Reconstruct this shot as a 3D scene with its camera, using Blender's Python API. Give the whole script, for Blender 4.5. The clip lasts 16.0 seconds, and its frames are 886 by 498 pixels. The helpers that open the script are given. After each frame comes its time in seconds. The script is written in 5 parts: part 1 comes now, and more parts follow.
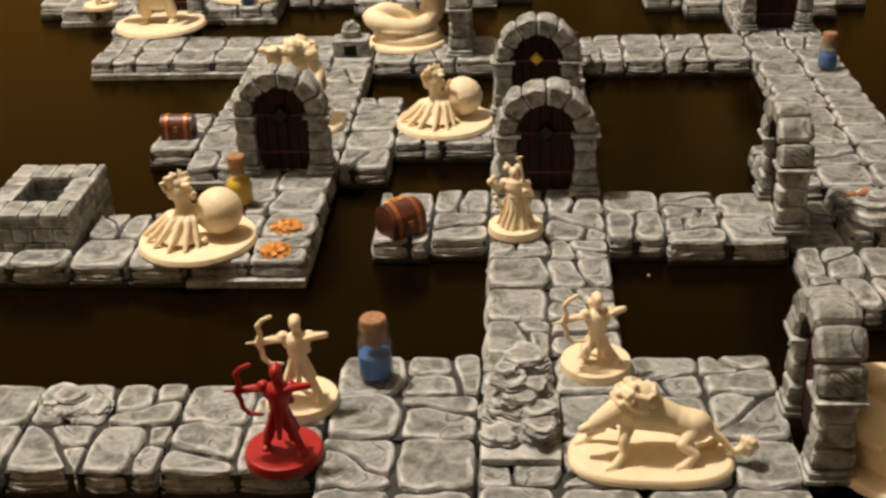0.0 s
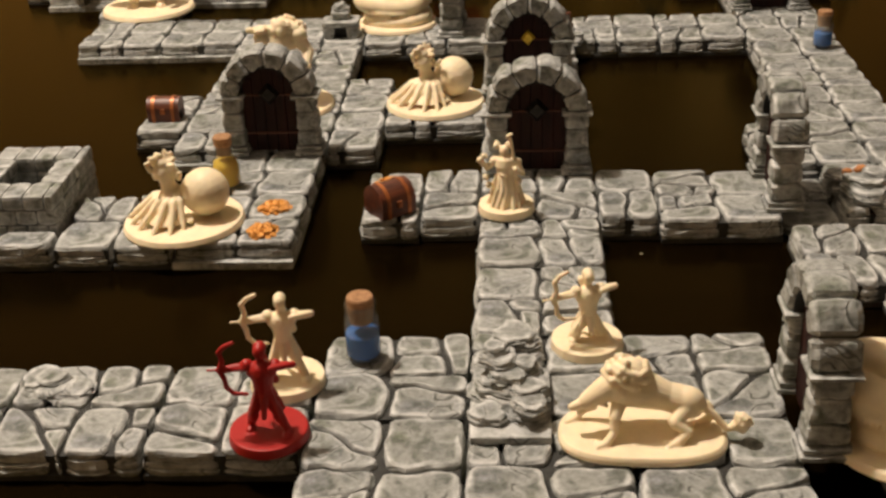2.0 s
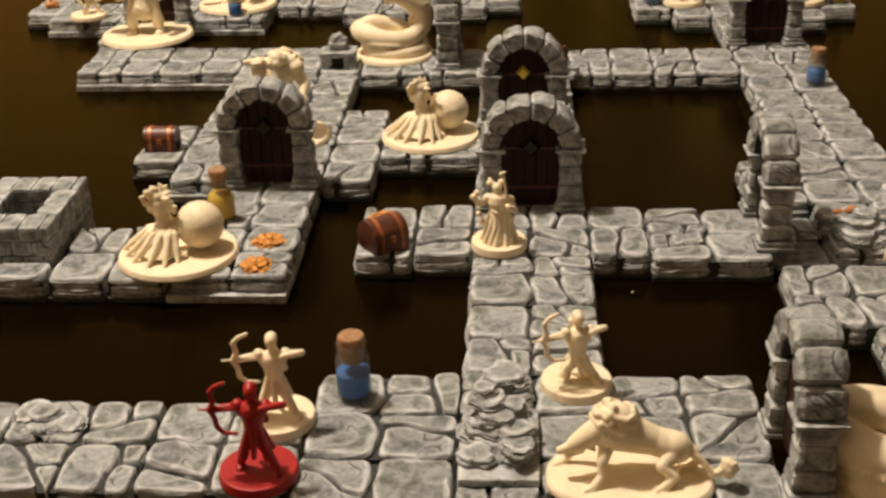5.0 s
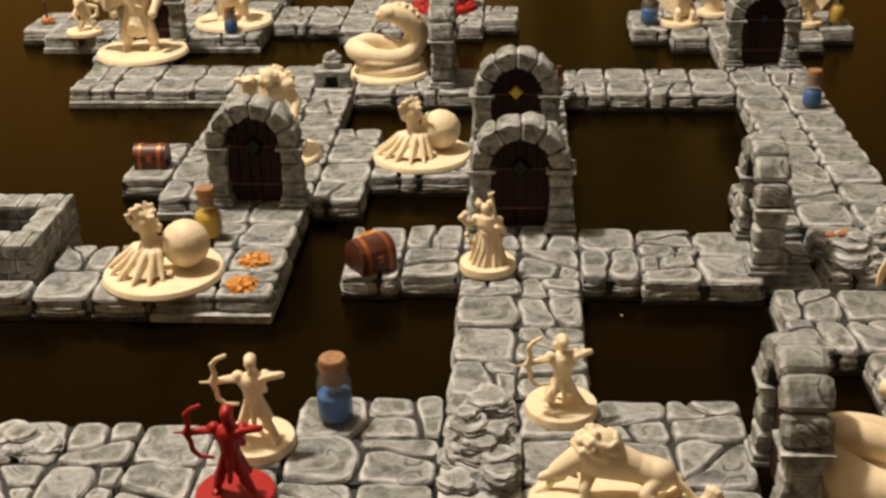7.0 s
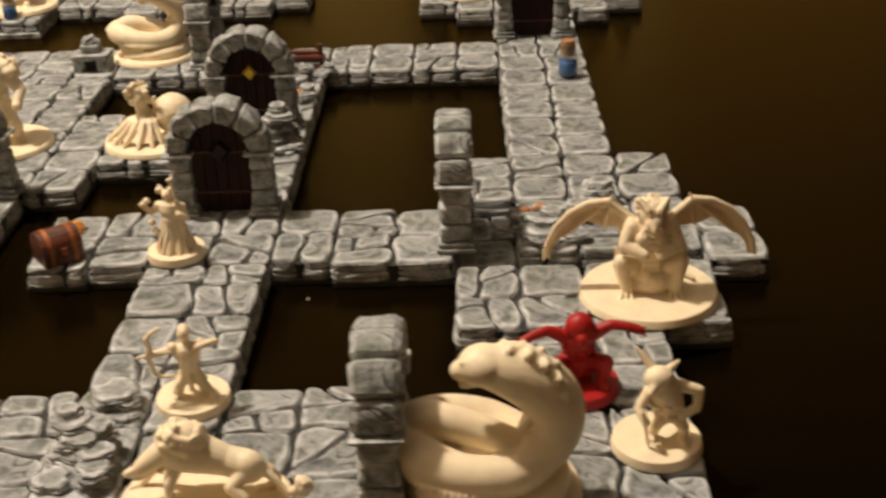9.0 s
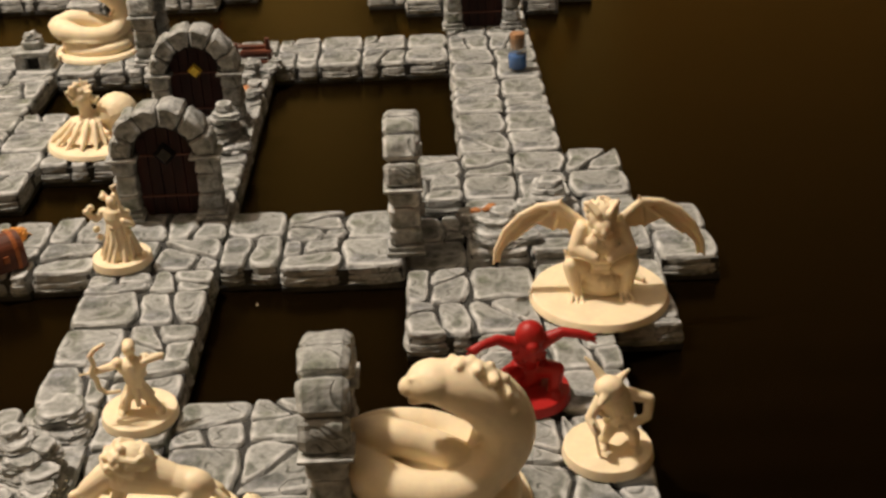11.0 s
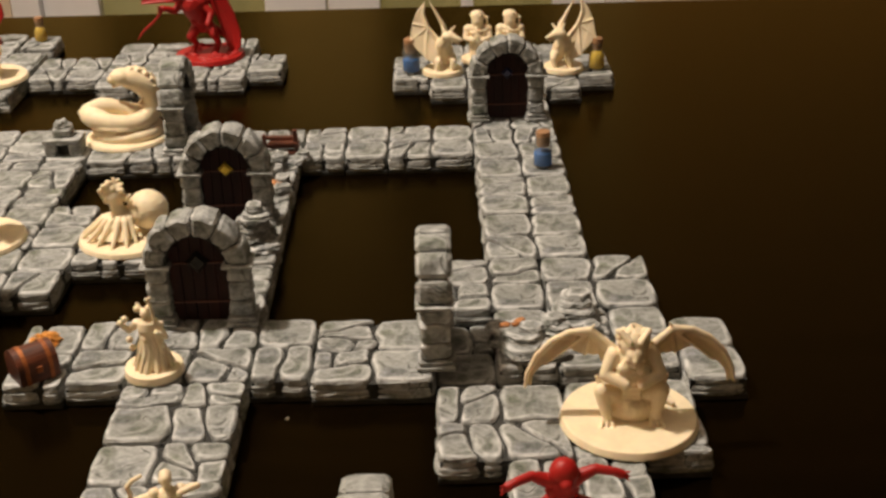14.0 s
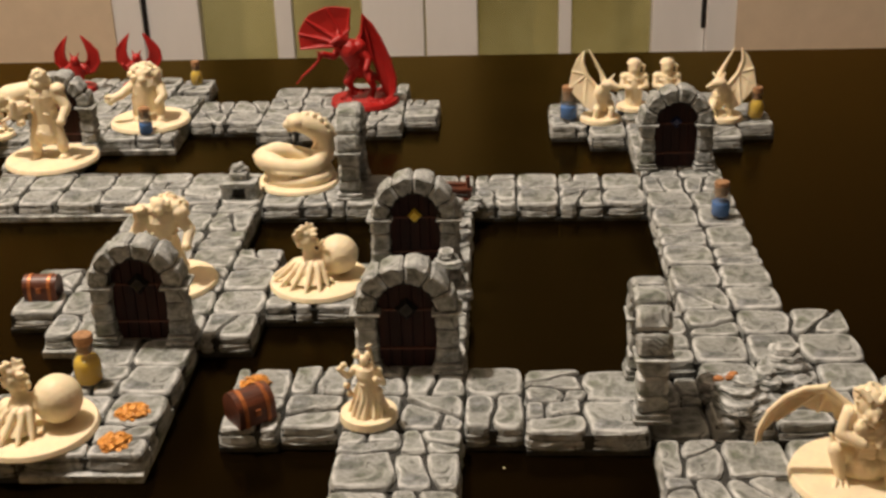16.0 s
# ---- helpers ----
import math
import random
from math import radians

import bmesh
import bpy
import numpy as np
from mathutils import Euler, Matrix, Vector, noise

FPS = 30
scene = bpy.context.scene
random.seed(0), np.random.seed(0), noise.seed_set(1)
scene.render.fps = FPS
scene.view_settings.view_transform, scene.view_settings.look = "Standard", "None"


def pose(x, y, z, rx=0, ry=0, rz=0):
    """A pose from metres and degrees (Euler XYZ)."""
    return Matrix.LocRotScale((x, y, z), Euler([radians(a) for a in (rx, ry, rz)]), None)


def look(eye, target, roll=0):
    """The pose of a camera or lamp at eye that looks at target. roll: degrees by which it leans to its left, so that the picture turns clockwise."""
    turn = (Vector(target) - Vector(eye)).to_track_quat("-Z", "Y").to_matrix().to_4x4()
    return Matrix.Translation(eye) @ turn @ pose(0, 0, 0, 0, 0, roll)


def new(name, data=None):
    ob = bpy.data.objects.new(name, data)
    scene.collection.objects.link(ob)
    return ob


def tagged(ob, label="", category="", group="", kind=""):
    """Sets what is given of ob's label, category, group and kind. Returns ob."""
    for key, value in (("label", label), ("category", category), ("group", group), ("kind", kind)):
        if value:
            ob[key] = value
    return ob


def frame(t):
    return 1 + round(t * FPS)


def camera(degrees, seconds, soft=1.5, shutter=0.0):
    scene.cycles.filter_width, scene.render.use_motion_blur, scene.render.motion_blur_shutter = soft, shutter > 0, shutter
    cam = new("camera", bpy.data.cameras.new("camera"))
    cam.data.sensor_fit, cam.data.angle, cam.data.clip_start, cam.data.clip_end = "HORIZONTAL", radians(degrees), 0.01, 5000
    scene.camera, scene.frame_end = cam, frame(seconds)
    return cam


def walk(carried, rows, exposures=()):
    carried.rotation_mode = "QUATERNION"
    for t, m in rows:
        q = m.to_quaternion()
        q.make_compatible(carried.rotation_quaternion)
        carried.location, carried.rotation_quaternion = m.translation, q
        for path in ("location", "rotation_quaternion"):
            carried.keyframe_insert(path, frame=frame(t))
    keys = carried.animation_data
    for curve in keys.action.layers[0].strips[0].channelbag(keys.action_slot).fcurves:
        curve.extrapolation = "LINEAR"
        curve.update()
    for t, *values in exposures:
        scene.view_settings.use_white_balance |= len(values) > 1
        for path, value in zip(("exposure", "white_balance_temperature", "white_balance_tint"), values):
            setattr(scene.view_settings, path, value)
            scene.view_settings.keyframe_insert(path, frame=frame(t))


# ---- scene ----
U = 0.0254                      # one inch, the side of a floor square
TOP = 0.45                      # height of the floor stones over the table
cam = camera(39.9, 16.0, soft=2.8, shutter=0.3)
# seconds, eye, target (inches), roll
PATH = [
    (0, (0.556, -18.505, 9.642), (-0.086, -9.614, 5.111), -2.15),
    (0.5, (0.764, -18.466, 9.603), (0.171, -9.567, 5.079), -2.42),
    (1, (0.712, -18.442, 9.385), (0.091, -9.550, 4.852), -2.44),
    (1.5, (0.689, -18.392, 9.368), (0.075, -9.512, 4.812), -2.19),
    (2, (0.674, -18.320, 9.319), (0.046, -9.458, 4.729), -2.49),
    (2.5, (0.578, -18.265, 9.261), (-0.061, -9.399, 4.679), -2.00),
    (3, (0.528, -18.183, 9.356), (-0.107, -9.341, 4.728), -2.02),
    (3.5, (0.555, -18.266, 9.417), (-0.108, -9.429, 4.784), -1.89),
    (4, (0.728, -18.244, 9.482), (0.084, -9.408, 4.844), -2.06),
    (4.2, (0.687, -18.294, 9.625), (0.081, -9.441, 5.015), -1.77),
    (6.3, (0.922, -18.184, 9.668), (0.306, -9.207, 5.305), -1.98),
    (6.5, (0.917, -18.146, 9.771), (0.287, -9.171, 5.406), -2.35),
    (7, (1.026, -18.056, 9.582), (0.382, -9.064, 5.254), -1.38),
    (7.5, (1.307, -17.984, 9.879), (0.590, -9.005, 5.535), -1.98),
    (8, (2.490, -17.900, 9.606), (1.789, -8.962, 5.176), -2.73),
    (8.5, (3.836, -17.608, 9.619), (3.306, -8.677, 5.151), -2.17),
    (9, (5.332, -17.484, 9.406), (5.064, -8.571, 4.882), -2.39),
    (9.2, (5.843, -17.193, 9.199), (5.610, -8.293, 4.648), -2.87),
    (11.3, (5.425, -17.153, 9.731), (5.564, -8.344, 5.002), -2.42),
    (11.5, (5.511, -17.093, 9.599), (5.652, -8.290, 4.858), -2.80),
    (12, (5.344, -17.138, 9.717), (5.470, -8.310, 5.020), -2.52),
    (12.5, (5.109, -17.360, 10.017), (5.160, -8.483, 5.412), -1.82),
    (13, (5.541, -16.881, 10.679), (5.588, -7.972, 6.138), -0.60),
    (13.5, (5.495, -16.600, 10.812), (5.564, -7.631, 6.391), -1.50),
    (14, (5.098, -16.736, 10.891), (5.139, -7.768, 6.466), -1.38),
    (14.5, (4.128, -16.838, 10.927), (4.044, -7.838, 6.570), -1.58),
    (15, (3.028, -16.824, 11.204), (2.802, -7.784, 6.936), -1.15),
    (15.5, (2.937, -16.941, 11.270), (2.553, -7.864, 7.091), -2.21),
    (16, (2.663, -16.741, 11.134), (2.173, -7.643, 7.014), -1.81),
]
walk(cam, [(t, look(Vector(eye) * U, Vector(target) * U, roll)) for t, eye, target, roll in PATH], [(0.0, 0.0), (16.0, 0.0)])

# ---- light ----
world = bpy.data.worlds.new("room_air")
scene.world = world
world.use_nodes = True
world.node_tree.nodes["Background"].inputs[0].default_value = (1.0, 0.72, 0.42, 1)
world.node_tree.nodes["Background"].inputs[1].default_value = 0.005


def lamp(name, x, y, z, watts, radius, colour):
    data = bpy.data.lights.new(name, "POINT")
    data.energy, data.shadow_soft_size, data.color = watts, radius * U, colour
    ob = new(name, data)
    ob.matrix_world = pose(x * U, y * U, z * U)
    return ob


lamp("ceiling_bulb", -19.5, 5.7, 51.0, 93.0, 1.8, (1.0, 0.855, 0.715))


# ---- materials ----
def mat(name, build):
    m = bpy.data.materials.new(name)
    m.use_nodes = True
    nt = m.node_tree
    bsdf = nt.nodes["Principled BSDF"]
    build(nt, bsdf)
    return m


def node(nt, kind, **sets):
    n = nt.nodes.new(kind)
    for k, v in sets.items():
        n.inputs[k.replace("_", " ")].default_value = v
    return n


def noise_tex(nt, scale, detail=4.0, rough=0.55, stretch=None):
    tc = nt.nodes.new("ShaderNodeTexCoord")
    mp = nt.nodes.new("ShaderNodeMapping")
    if stretch:
        mp.inputs["Scale"].default_value = stretch
    nt.links.new(tc.outputs["Object"], mp.inputs[0])
    n = node(nt, "ShaderNodeTexNoise", Scale=scale, Detail=detail, Roughness=rough)
    nt.links.new(mp.outputs[0], n.inputs["Vector"])
    return n


def ramp(nt, fac, stops):
    r = nt.nodes.new("ShaderNodeValToRGB")
    while len(r.color_ramp.elements) < len(stops):
        r.color_ramp.elements.new(0.5)
    for e, (p, c) in zip(r.color_ramp.elements, stops):
        e.position, e.color = p, (*c, 1)
    nt.links.new(fac, r.inputs[0])
    return r.outputs[0]


def mix(nt, fac, a, b, how="MIX"):
    n = nt.nodes.new("ShaderNodeMix")
    n.data_type, n.blend_type = "RGBA", how
    for sock, v in ((n.inputs[0], fac), (n.inputs[6], a), (n.inputs[7], b)):
        if isinstance(v, (int, float)):
            sock.default_value = v
        elif isinstance(v, tuple):
            sock.default_value = (*v, 1)
        else:
            nt.links.new(v, sock)
    return n.outputs[2]


def bump(nt, bsdf, height, strength, dist):
    b = node(nt, "ShaderNodeBump", Strength=strength, Distance=dist)
    nt.links.new(height, b.inputs["Height"])
    nt.links.new(b.outputs[0], bsdf.inputs["Normal"])


def stone_build(nt, bsdf):
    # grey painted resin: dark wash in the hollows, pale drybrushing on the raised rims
    fine = noise_tex(nt, 230.0, 7.0, 0.62)
    broad = noise_tex(nt, 55.0, 3.0)
    streak = noise_tex(nt, 120.0, 4.0, 0.6, (1.0, 1.0, 4.0))
    info = nt.nodes.new("ShaderNodeObjectInfo")
    base = ramp(nt, fine.outputs[0], [(0.32, (0.075, 0.080, 0.068)), (0.5, (0.165, 0.172, 0.155)), (0.66, (0.28, 0.285, 0.275))])
    tint = ramp(nt, broad.outputs[0], [(0.30, (0.70, 0.78, 0.55)), (0.44, (0.98, 1.0, 0.98)), (0.7, (1.0, 1.02, 1.14))])
    base = mix(nt, 1.0, base, tint, "MULTIPLY")
    # sculpted curving creases: a dark line with pale lips
    warp = noise_tex(nt, 62.0, 1.5, 0.45)
    warp.inputs["Distortion"].default_value = 0.9
    lips = ramp(nt, warp.outputs[0], [(0.40, (0.0, 0.0, 0.0)), (0.47, (0.62, 0.62, 0.62)), (0.53, (0.62, 0.62, 0.62)), (0.60, (0.0, 0.0, 0.0))])
    base = mix(nt, lips, base, (0.36, 0.37, 0.36))
    crease = ramp(nt, warp.outputs[0], [(0.482, (1.0, 1.0, 1.0)), (0.496, (0.0, 0.0, 0.0)), (0.504, (0.0, 0.0, 0.0)), (0.518, (1.0, 1.0, 1.0))])
    gate = noise_tex(nt, 40.0, 2.0)
    cover = ramp(nt, gate.outputs[0], [(0.50, (0.0, 0.0, 0.0)), (0.58, (1.0, 1.0, 1.0))])
    crease = mix(nt, cover, (1.0, 1.0, 1.0), crease)
    base = mix(nt, crease, (0.085, 0.09, 0.078), base)
    grit = noise_tex(nt, 620.0, 4.0, 0.7)
    speck = ramp(nt, grit.outputs[0], [(0.36, (0.78, 0.78, 0.77)), (0.5, (1.0, 1.0, 1.0)), (0.64, (1.2, 1.2, 1.2))])
    base = mix(nt, 1.0, base, speck, "MULTIPLY")
    own = ramp(nt, info.outputs["Random"], [(0.0, (0.86, 0.86, 0.84)), (1.0, (1.1, 1.1, 1.1))])
    base = mix(nt, 1.0, base, own, "MULTIPLY")
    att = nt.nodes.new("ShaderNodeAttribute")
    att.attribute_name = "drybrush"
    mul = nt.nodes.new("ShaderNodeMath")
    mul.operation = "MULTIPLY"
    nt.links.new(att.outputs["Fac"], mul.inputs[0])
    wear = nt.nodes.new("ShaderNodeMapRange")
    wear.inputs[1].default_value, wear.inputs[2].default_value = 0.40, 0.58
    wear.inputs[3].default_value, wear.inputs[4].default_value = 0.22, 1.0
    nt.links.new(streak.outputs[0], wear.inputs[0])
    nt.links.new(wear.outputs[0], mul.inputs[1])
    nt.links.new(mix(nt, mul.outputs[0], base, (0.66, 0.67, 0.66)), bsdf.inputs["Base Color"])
    bsdf.inputs["Roughness"].default_value = 0.72
    bsdf.inputs["Specular IOR Level"].default_value = 0.3
    both = mix(nt, 0.5, fine.outputs[0], streak.outputs[0])
    both = mix(nt, 0.28, both, grit.outputs[0])
    both = mix(nt, crease, mix(nt, 0.6, both, (0.0, 0.0, 0.0)), both)
    bump(nt, bsdf, both, 0.85, 0.0014)


def base_build(nt, bsdf):
    n = noise_tex(nt, 200.0, 5.0)
    nt.links.new(ramp(nt, n.outputs[0], [(0.3, (0.010, 0.010, 0.009)), (0.7, (0.040, 0.040, 0.036))]), bsdf.inputs["Base Color"])
    bsdf.inputs["Roughness"].default_value = 0.8
    bump(nt, bsdf, n.outputs[0], 0.5, 0.0006)


def table_build(nt, bsdf):
    n = noise_tex(nt, 30.0, 5.0, 0.6, (0.12, 1.6, 1.0))
    s = noise_tex(nt, 9.0, 3.0)
    nt.links.new(ramp(nt, n.outputs[0], [(0.3, (0.0016, 0.0009, 0.0003)), (0.7, (0.0032, 0.0017, 0.0006))]), bsdf.inputs["Base Color"])
    bsdf.inputs["Roughness"].default_value = 0.6
    bsdf.inputs["Specular IOR Level"].default_value = 0.0
    gloss = nt.nodes.new("ShaderNodeBsdfGlossy")
    gloss.inputs["Color"].default_value = (0.80, 0.54, 0.14, 1)
    nt.links.new(ramp(nt, s.outputs[0], [(0.3, (0.19, 0.19, 0.19)), (0.7, (0.27, 0.27, 0.27))]), gloss.inputs["Roughness"])
    fres = node(nt, "ShaderNodeFresnel", IOR=1.17)
    both = nt.nodes.new("ShaderNodeMixShader")
    nt.links.new(fres.outputs[0], both.inputs[0])
    nt.links.new(bsdf.outputs[0], both.inputs[1])
    nt.links.new(gloss.outputs[0], both.inputs[2])
    nt.links.new(both.outputs[0], nt.nodes["Material Output"].inputs["Surface"])
    bump(nt, bsdf, n.outputs[0], 0.06, 0.0004)


def plastic(colour, rough=0.5):
    def build(nt, bsdf):
        n = noise_tex(nt, 180.0, 3.0)
        dark = tuple(c * 0.9 for c in colour)
        nt.links.new(ramp(nt, n.outputs[0], [(0.35, dark), (0.6, colour)]), bsdf.inputs["Base Color"])
        bsdf.inputs["Roughness"].default_value = rough
        bsdf.inputs["Specular IOR Level"].default_value = 0.35
        bsdf.inputs["Subsurface Weight"].default_value = 0.15
        bsdf.inputs["Subsurface Radius"].default_value = (1.0, 0.55, 0.25)
        bsdf.inputs["Subsurface Scale"].default_value = 0.0015
        bump(nt, bsdf, n.outputs[0], 0.2, 0.0008)
    return build


def grained(dark, light, scale, stretch, rough, metal=0.0, depth=0.0004, shine=0.5):
    def build(nt, bsdf):
        n = noise_tex(nt, scale, 5.0, 0.6, stretch)
        nt.links.new(ramp(nt, n.outputs[0], [(0.32, dark), (0.68, light)]), bsdf.inputs["Base Color"])
        bsdf.inputs["Roughness"].default_value = rough
        bsdf.inputs["Metallic"].default_value = metal
        bsdf.inputs["Specular IOR Level"].default_value = shine
        bump(nt, bsdf, n.outputs[0], 0.4, depth)
    return build


def liquid_build(colour):
    def build(nt, bsdf):
        bsdf.inputs["Base Color"].default_value = (*colour, 1)
        bsdf.inputs["Transmission Weight"].default_value = 0.30
        bsdf.inputs["Roughness"].default_value = 0.12
        bsdf.inputs["IOR"].default_value = 1.33
    return build


STONE = mat("painted_stone", stone_build)
# for walls out of view: dark brown put in to weaken the fill light
UNSEEN_WALL = mat("unseen_wall_darkened", grained((0.24, 0.18, 0.12), (0.30, 0.23, 0.15), 20.0, (1, 1, 1), 0.9))
BASE = mat("dark_washed_base", base_build)
TABLE = mat("dark_stained_table", table_build)
CREAM = mat("cream_plastic", plastic((0.86, 0.73, 0.50)))
RED = mat("red_plastic", plastic((0.36, 0.012, 0.010), 0.45))
WOOD = mat("dark_door_wood", grained((0.008, 0.0026, 0.0016), (0.034, 0.009, 0.006), 240.0, (1, 1, 0.12), 0.6, shine=0.2))
RUST = mat("red_brown_wood", grained((0.045, 0.012, 0.005), (0.15, 0.040, 0.016), 200.0, (0.2, 1, 1), 0.45))
IRON = mat("dark_iron", grained((0.01, 0.01, 0.01), (0.05, 0.045, 0.04), 300.0, (1, 1, 1), 0.45, 0.7))
COPPER = mat("orange_strap", grained((0.25, 0.07, 0.02), (0.5, 0.17, 0.05), 300.0, (1, 1, 1), 0.4, 0.4))
GOLD = mat("gold_coin", grained((0.40, 0.15, 0.02), (0.85, 0.40, 0.08), 500.0, (1, 1, 1), 0.5, 0.2))
YELLOW = mat("yellow_paint", grained((0.74, 0.52, 0.04), (0.90, 0.68, 0.08), 300.0, (1, 1, 1), 0.4))
BLUEPAINT = mat("dark_blue_paint", grained((0.01, 0.015, 0.06), (0.02, 0.03, 0.11), 300.0, (1, 1, 1), 0.35))
EMBER = mat("orange_paint", grained((0.30, 0.11, 0.03), (0.62, 0.26, 0.08), 400.0, (1, 1, 1), 0.6))
CORK = mat("cork", grained((0.22, 0.11, 0.05), (0.42, 0.23, 0.11), 500.0, (1, 1, 1), 0.9))


def thin_glass(nt, bsdf):
    bsdf.inputs["Base Color"].default_value = (0.26, 0.25, 0.20, 1)
    bsdf.inputs["Roughness"].default_value = 0.03
    bsdf.inputs["Alpha"].default_value = 0.20


GLASS = mat("bottle_glass", thin_glass)
BLUE = mat("blue_liquid", liquid_build((0.07, 0.23, 0.62)))
AMBER = mat("yellow_liquid", liquid_build((0.90, 0.60, 0.015)))
WALL = mat("beige_wall_paint", grained((0.70, 0.58, 0.43), (0.76, 0.63, 0.47), 20.0, (1, 1, 1), 0.85))
# ceiling out of view, its tan darkened so less lamp light bounces down
CEIL = mat("unseen_ceiling_darkened", grained((0.26, 0.23, 0.19), (0.31, 0.27, 0.22), 15.0, (1, 1, 1), 0.9))
TRIM = mat("white_frame_paint", grained((0.84, 0.84, 0.84), (0.90, 0.90, 0.90), 12.0, (1, 1, 0.2), 0.45))
FLOOR = mat("brown_floor_boards", grained((0.10, 0.055, 0.03), (0.2, 0.12, 0.07), 14.0, (0.2, 1, 1), 0.5))


def garden_glow_build(nt, bsdf):
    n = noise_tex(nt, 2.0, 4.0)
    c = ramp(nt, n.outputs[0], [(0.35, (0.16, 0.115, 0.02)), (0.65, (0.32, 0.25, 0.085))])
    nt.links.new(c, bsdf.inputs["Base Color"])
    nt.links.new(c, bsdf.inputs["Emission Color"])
    # the sheet emits its own olive colour in place of light from outdoors
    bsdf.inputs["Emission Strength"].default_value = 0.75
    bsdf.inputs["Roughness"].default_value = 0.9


GARDEN_GLOW = mat("glowing_garden_backdrop", garden_glow_build)


# ---- building helpers (all lengths in inches) ----
def mesh_of(name, bm, material, smooth=False):
    for v in bm.verts:
        v.co *= U
    me = bpy.data.meshes.new(name)
    bm.normal_update()
    bm.to_mesh(me)
    bm.free()
    me.materials.append(material)
    if smooth:
        for p in me.polygons:
            p.use_smooth = True
    return me


def part(name, bm, material, parent, label="", smooth=False, at=None):
    ob = new(name, mesh_of(name, bm, material, smooth))
    ob.parent = parent
    if at is not None:
        ob.matrix_basis = at
    return tagged(ob, label)


def P(x, y, z=0.0, rx=0, ry=0, rz=0):
    return pose(x * U, y * U, z * U, rx, ry, rz)


def thing(name, x, y, z, rz, label, category, group="", kind=""):
    ob = new(name)
    ob.empty_display_size = 0.005
    ob.matrix_basis = P(x, y, z, 0, 0, rz)
    return tagged(ob, label, category, group, kind)


def single(name, bm, material, x, y, z, rz, label, category, group="", kind="", smooth=False):
    ob = new(name, mesh_of(name, bm, material, smooth))
    ob.matrix_basis = P(x, y, z, 0, 0, rz)
    return tagged(ob, label, category, group, kind)


def box(bm, x0, x1, y0, y1, z0, z1, bevel=0.0):
    r = bmesh.ops.create_cube(bm, size=1.0, matrix=Matrix.LocRotScale(((x0 + x1) / 2, (y0 + y1) / 2, (z0 + z1) / 2), None, (x1 - x0, y1 - y0, z1 - z0)))
    if bevel:
        edges = list({e for v in r["verts"] for e in v.link_edges})
        bmesh.ops.bevel(bm, geom=edges, offset=bevel, segments=2, profile=0.5, affect="EDGES")
    return bm


def ico_template(level):
    tmp = bmesh.new()
    bmesh.ops.create_icosphere(tmp, subdivisions=level, radius=1.0)
    tmp.verts.index_update()
    out = [v.co.copy() for v in tmp.verts], [[v.index for v in f.verts] for f in tmp.faces]
    tmp.free()
    return out


ICO = {k: ico_template(k) for k in (1, 2, 3)}


def stamp(bm, level, c, r, s=(1, 1, 1)):
    """Adds a small sphere, stretched by s, with no operator call."""
    pts, faces = ICO[level]
    c = Vector(c)
    vs = [bm.verts.new((c.x + p.x * r * s[0], c.y + p.y * r * s[1], c.z + p.z * r * s[2])) for p in pts]
    for f in faces:
        bm.faces.new([vs[i] for i in f])


def ball(bm, c, r, seg=16, squash=None):
    s = squash or (1, 1, 1)
    stamp(bm, 3 if r > 0.12 else 2, c, r, s)


def limb(bm, a, b, ra, rb, seg=14):
    a, b = Vector(a), Vector(b)
    d = b - a
    q = d.to_track_quat("Z", "Y")
    loops = []
    for p, r in ((a, ra), (b, rb)):
        loops.append([bm.verts.new(p + q @ Vector((r * math.cos(2 * math.pi * i / seg), r * math.sin(2 * math.pi * i / seg), 0))) for i in range(seg)])
    for i in range(seg):
        j = (i + 1) % seg
        bm.faces.new((loops[0][i], loops[0][j], loops[1][j], loops[1][i]))
    bm.faces.new(loops[0][::-1])
    bm.faces.new(loops[1])
    for c, r in ((a, ra), (b, rb)):
        stamp(bm, 2, c, r)


def chain(bm, pts, radii, seg=16):
    for i in range(len(pts) - 1):
        limb(bm, pts[i], pts[i + 1], radii[i], radii[i + 1], seg)


def disc(bm, r, h, z=0.0, sx=1.0, sy=1.0, seg=48, cx=0.0, cy=0.0):
    # a gaming base with a slightly sloped rim
    r1 = bmesh.ops.create_cone(bm, cap_ends=True, segments=seg, radius1=r, radius2=r * 0.96, depth=h,
                               matrix=Matrix.LocRotScale((cx, cy, z + h / 2), None, (sx, sy, 1)))
    return r1


# ---- stones ----
rng = random.Random(4)


def cut(poly, p, d):
    """The two parts of a convex outline on either side of the line through p along d."""
    nrm = (-d[1], d[0])
    side = [(q[0] - p[0]) * nrm[0] + (q[1] - p[1]) * nrm[1] for q in poly]
    a, b = [], []
    for i, q in enumerate(poly):
        s, j = side[i], (i + 1) % len(poly)
        (a if s >= 0 else b).append(q)
        if (s >= 0) != (side[j] >= 0):
            f = s / (s - side[j])
            w = (q[0] + f * (poly[j][0] - q[0]), q[1] + f * (poly[j][1] - q[1]))
            a.append(w)
            b.append(w)
    return a, b


def area(poly):
    return abs(sum(p[0] * q[1] - q[0] * p[1] for p, q in zip(poly, poly[1:] + poly[:1]))) / 2


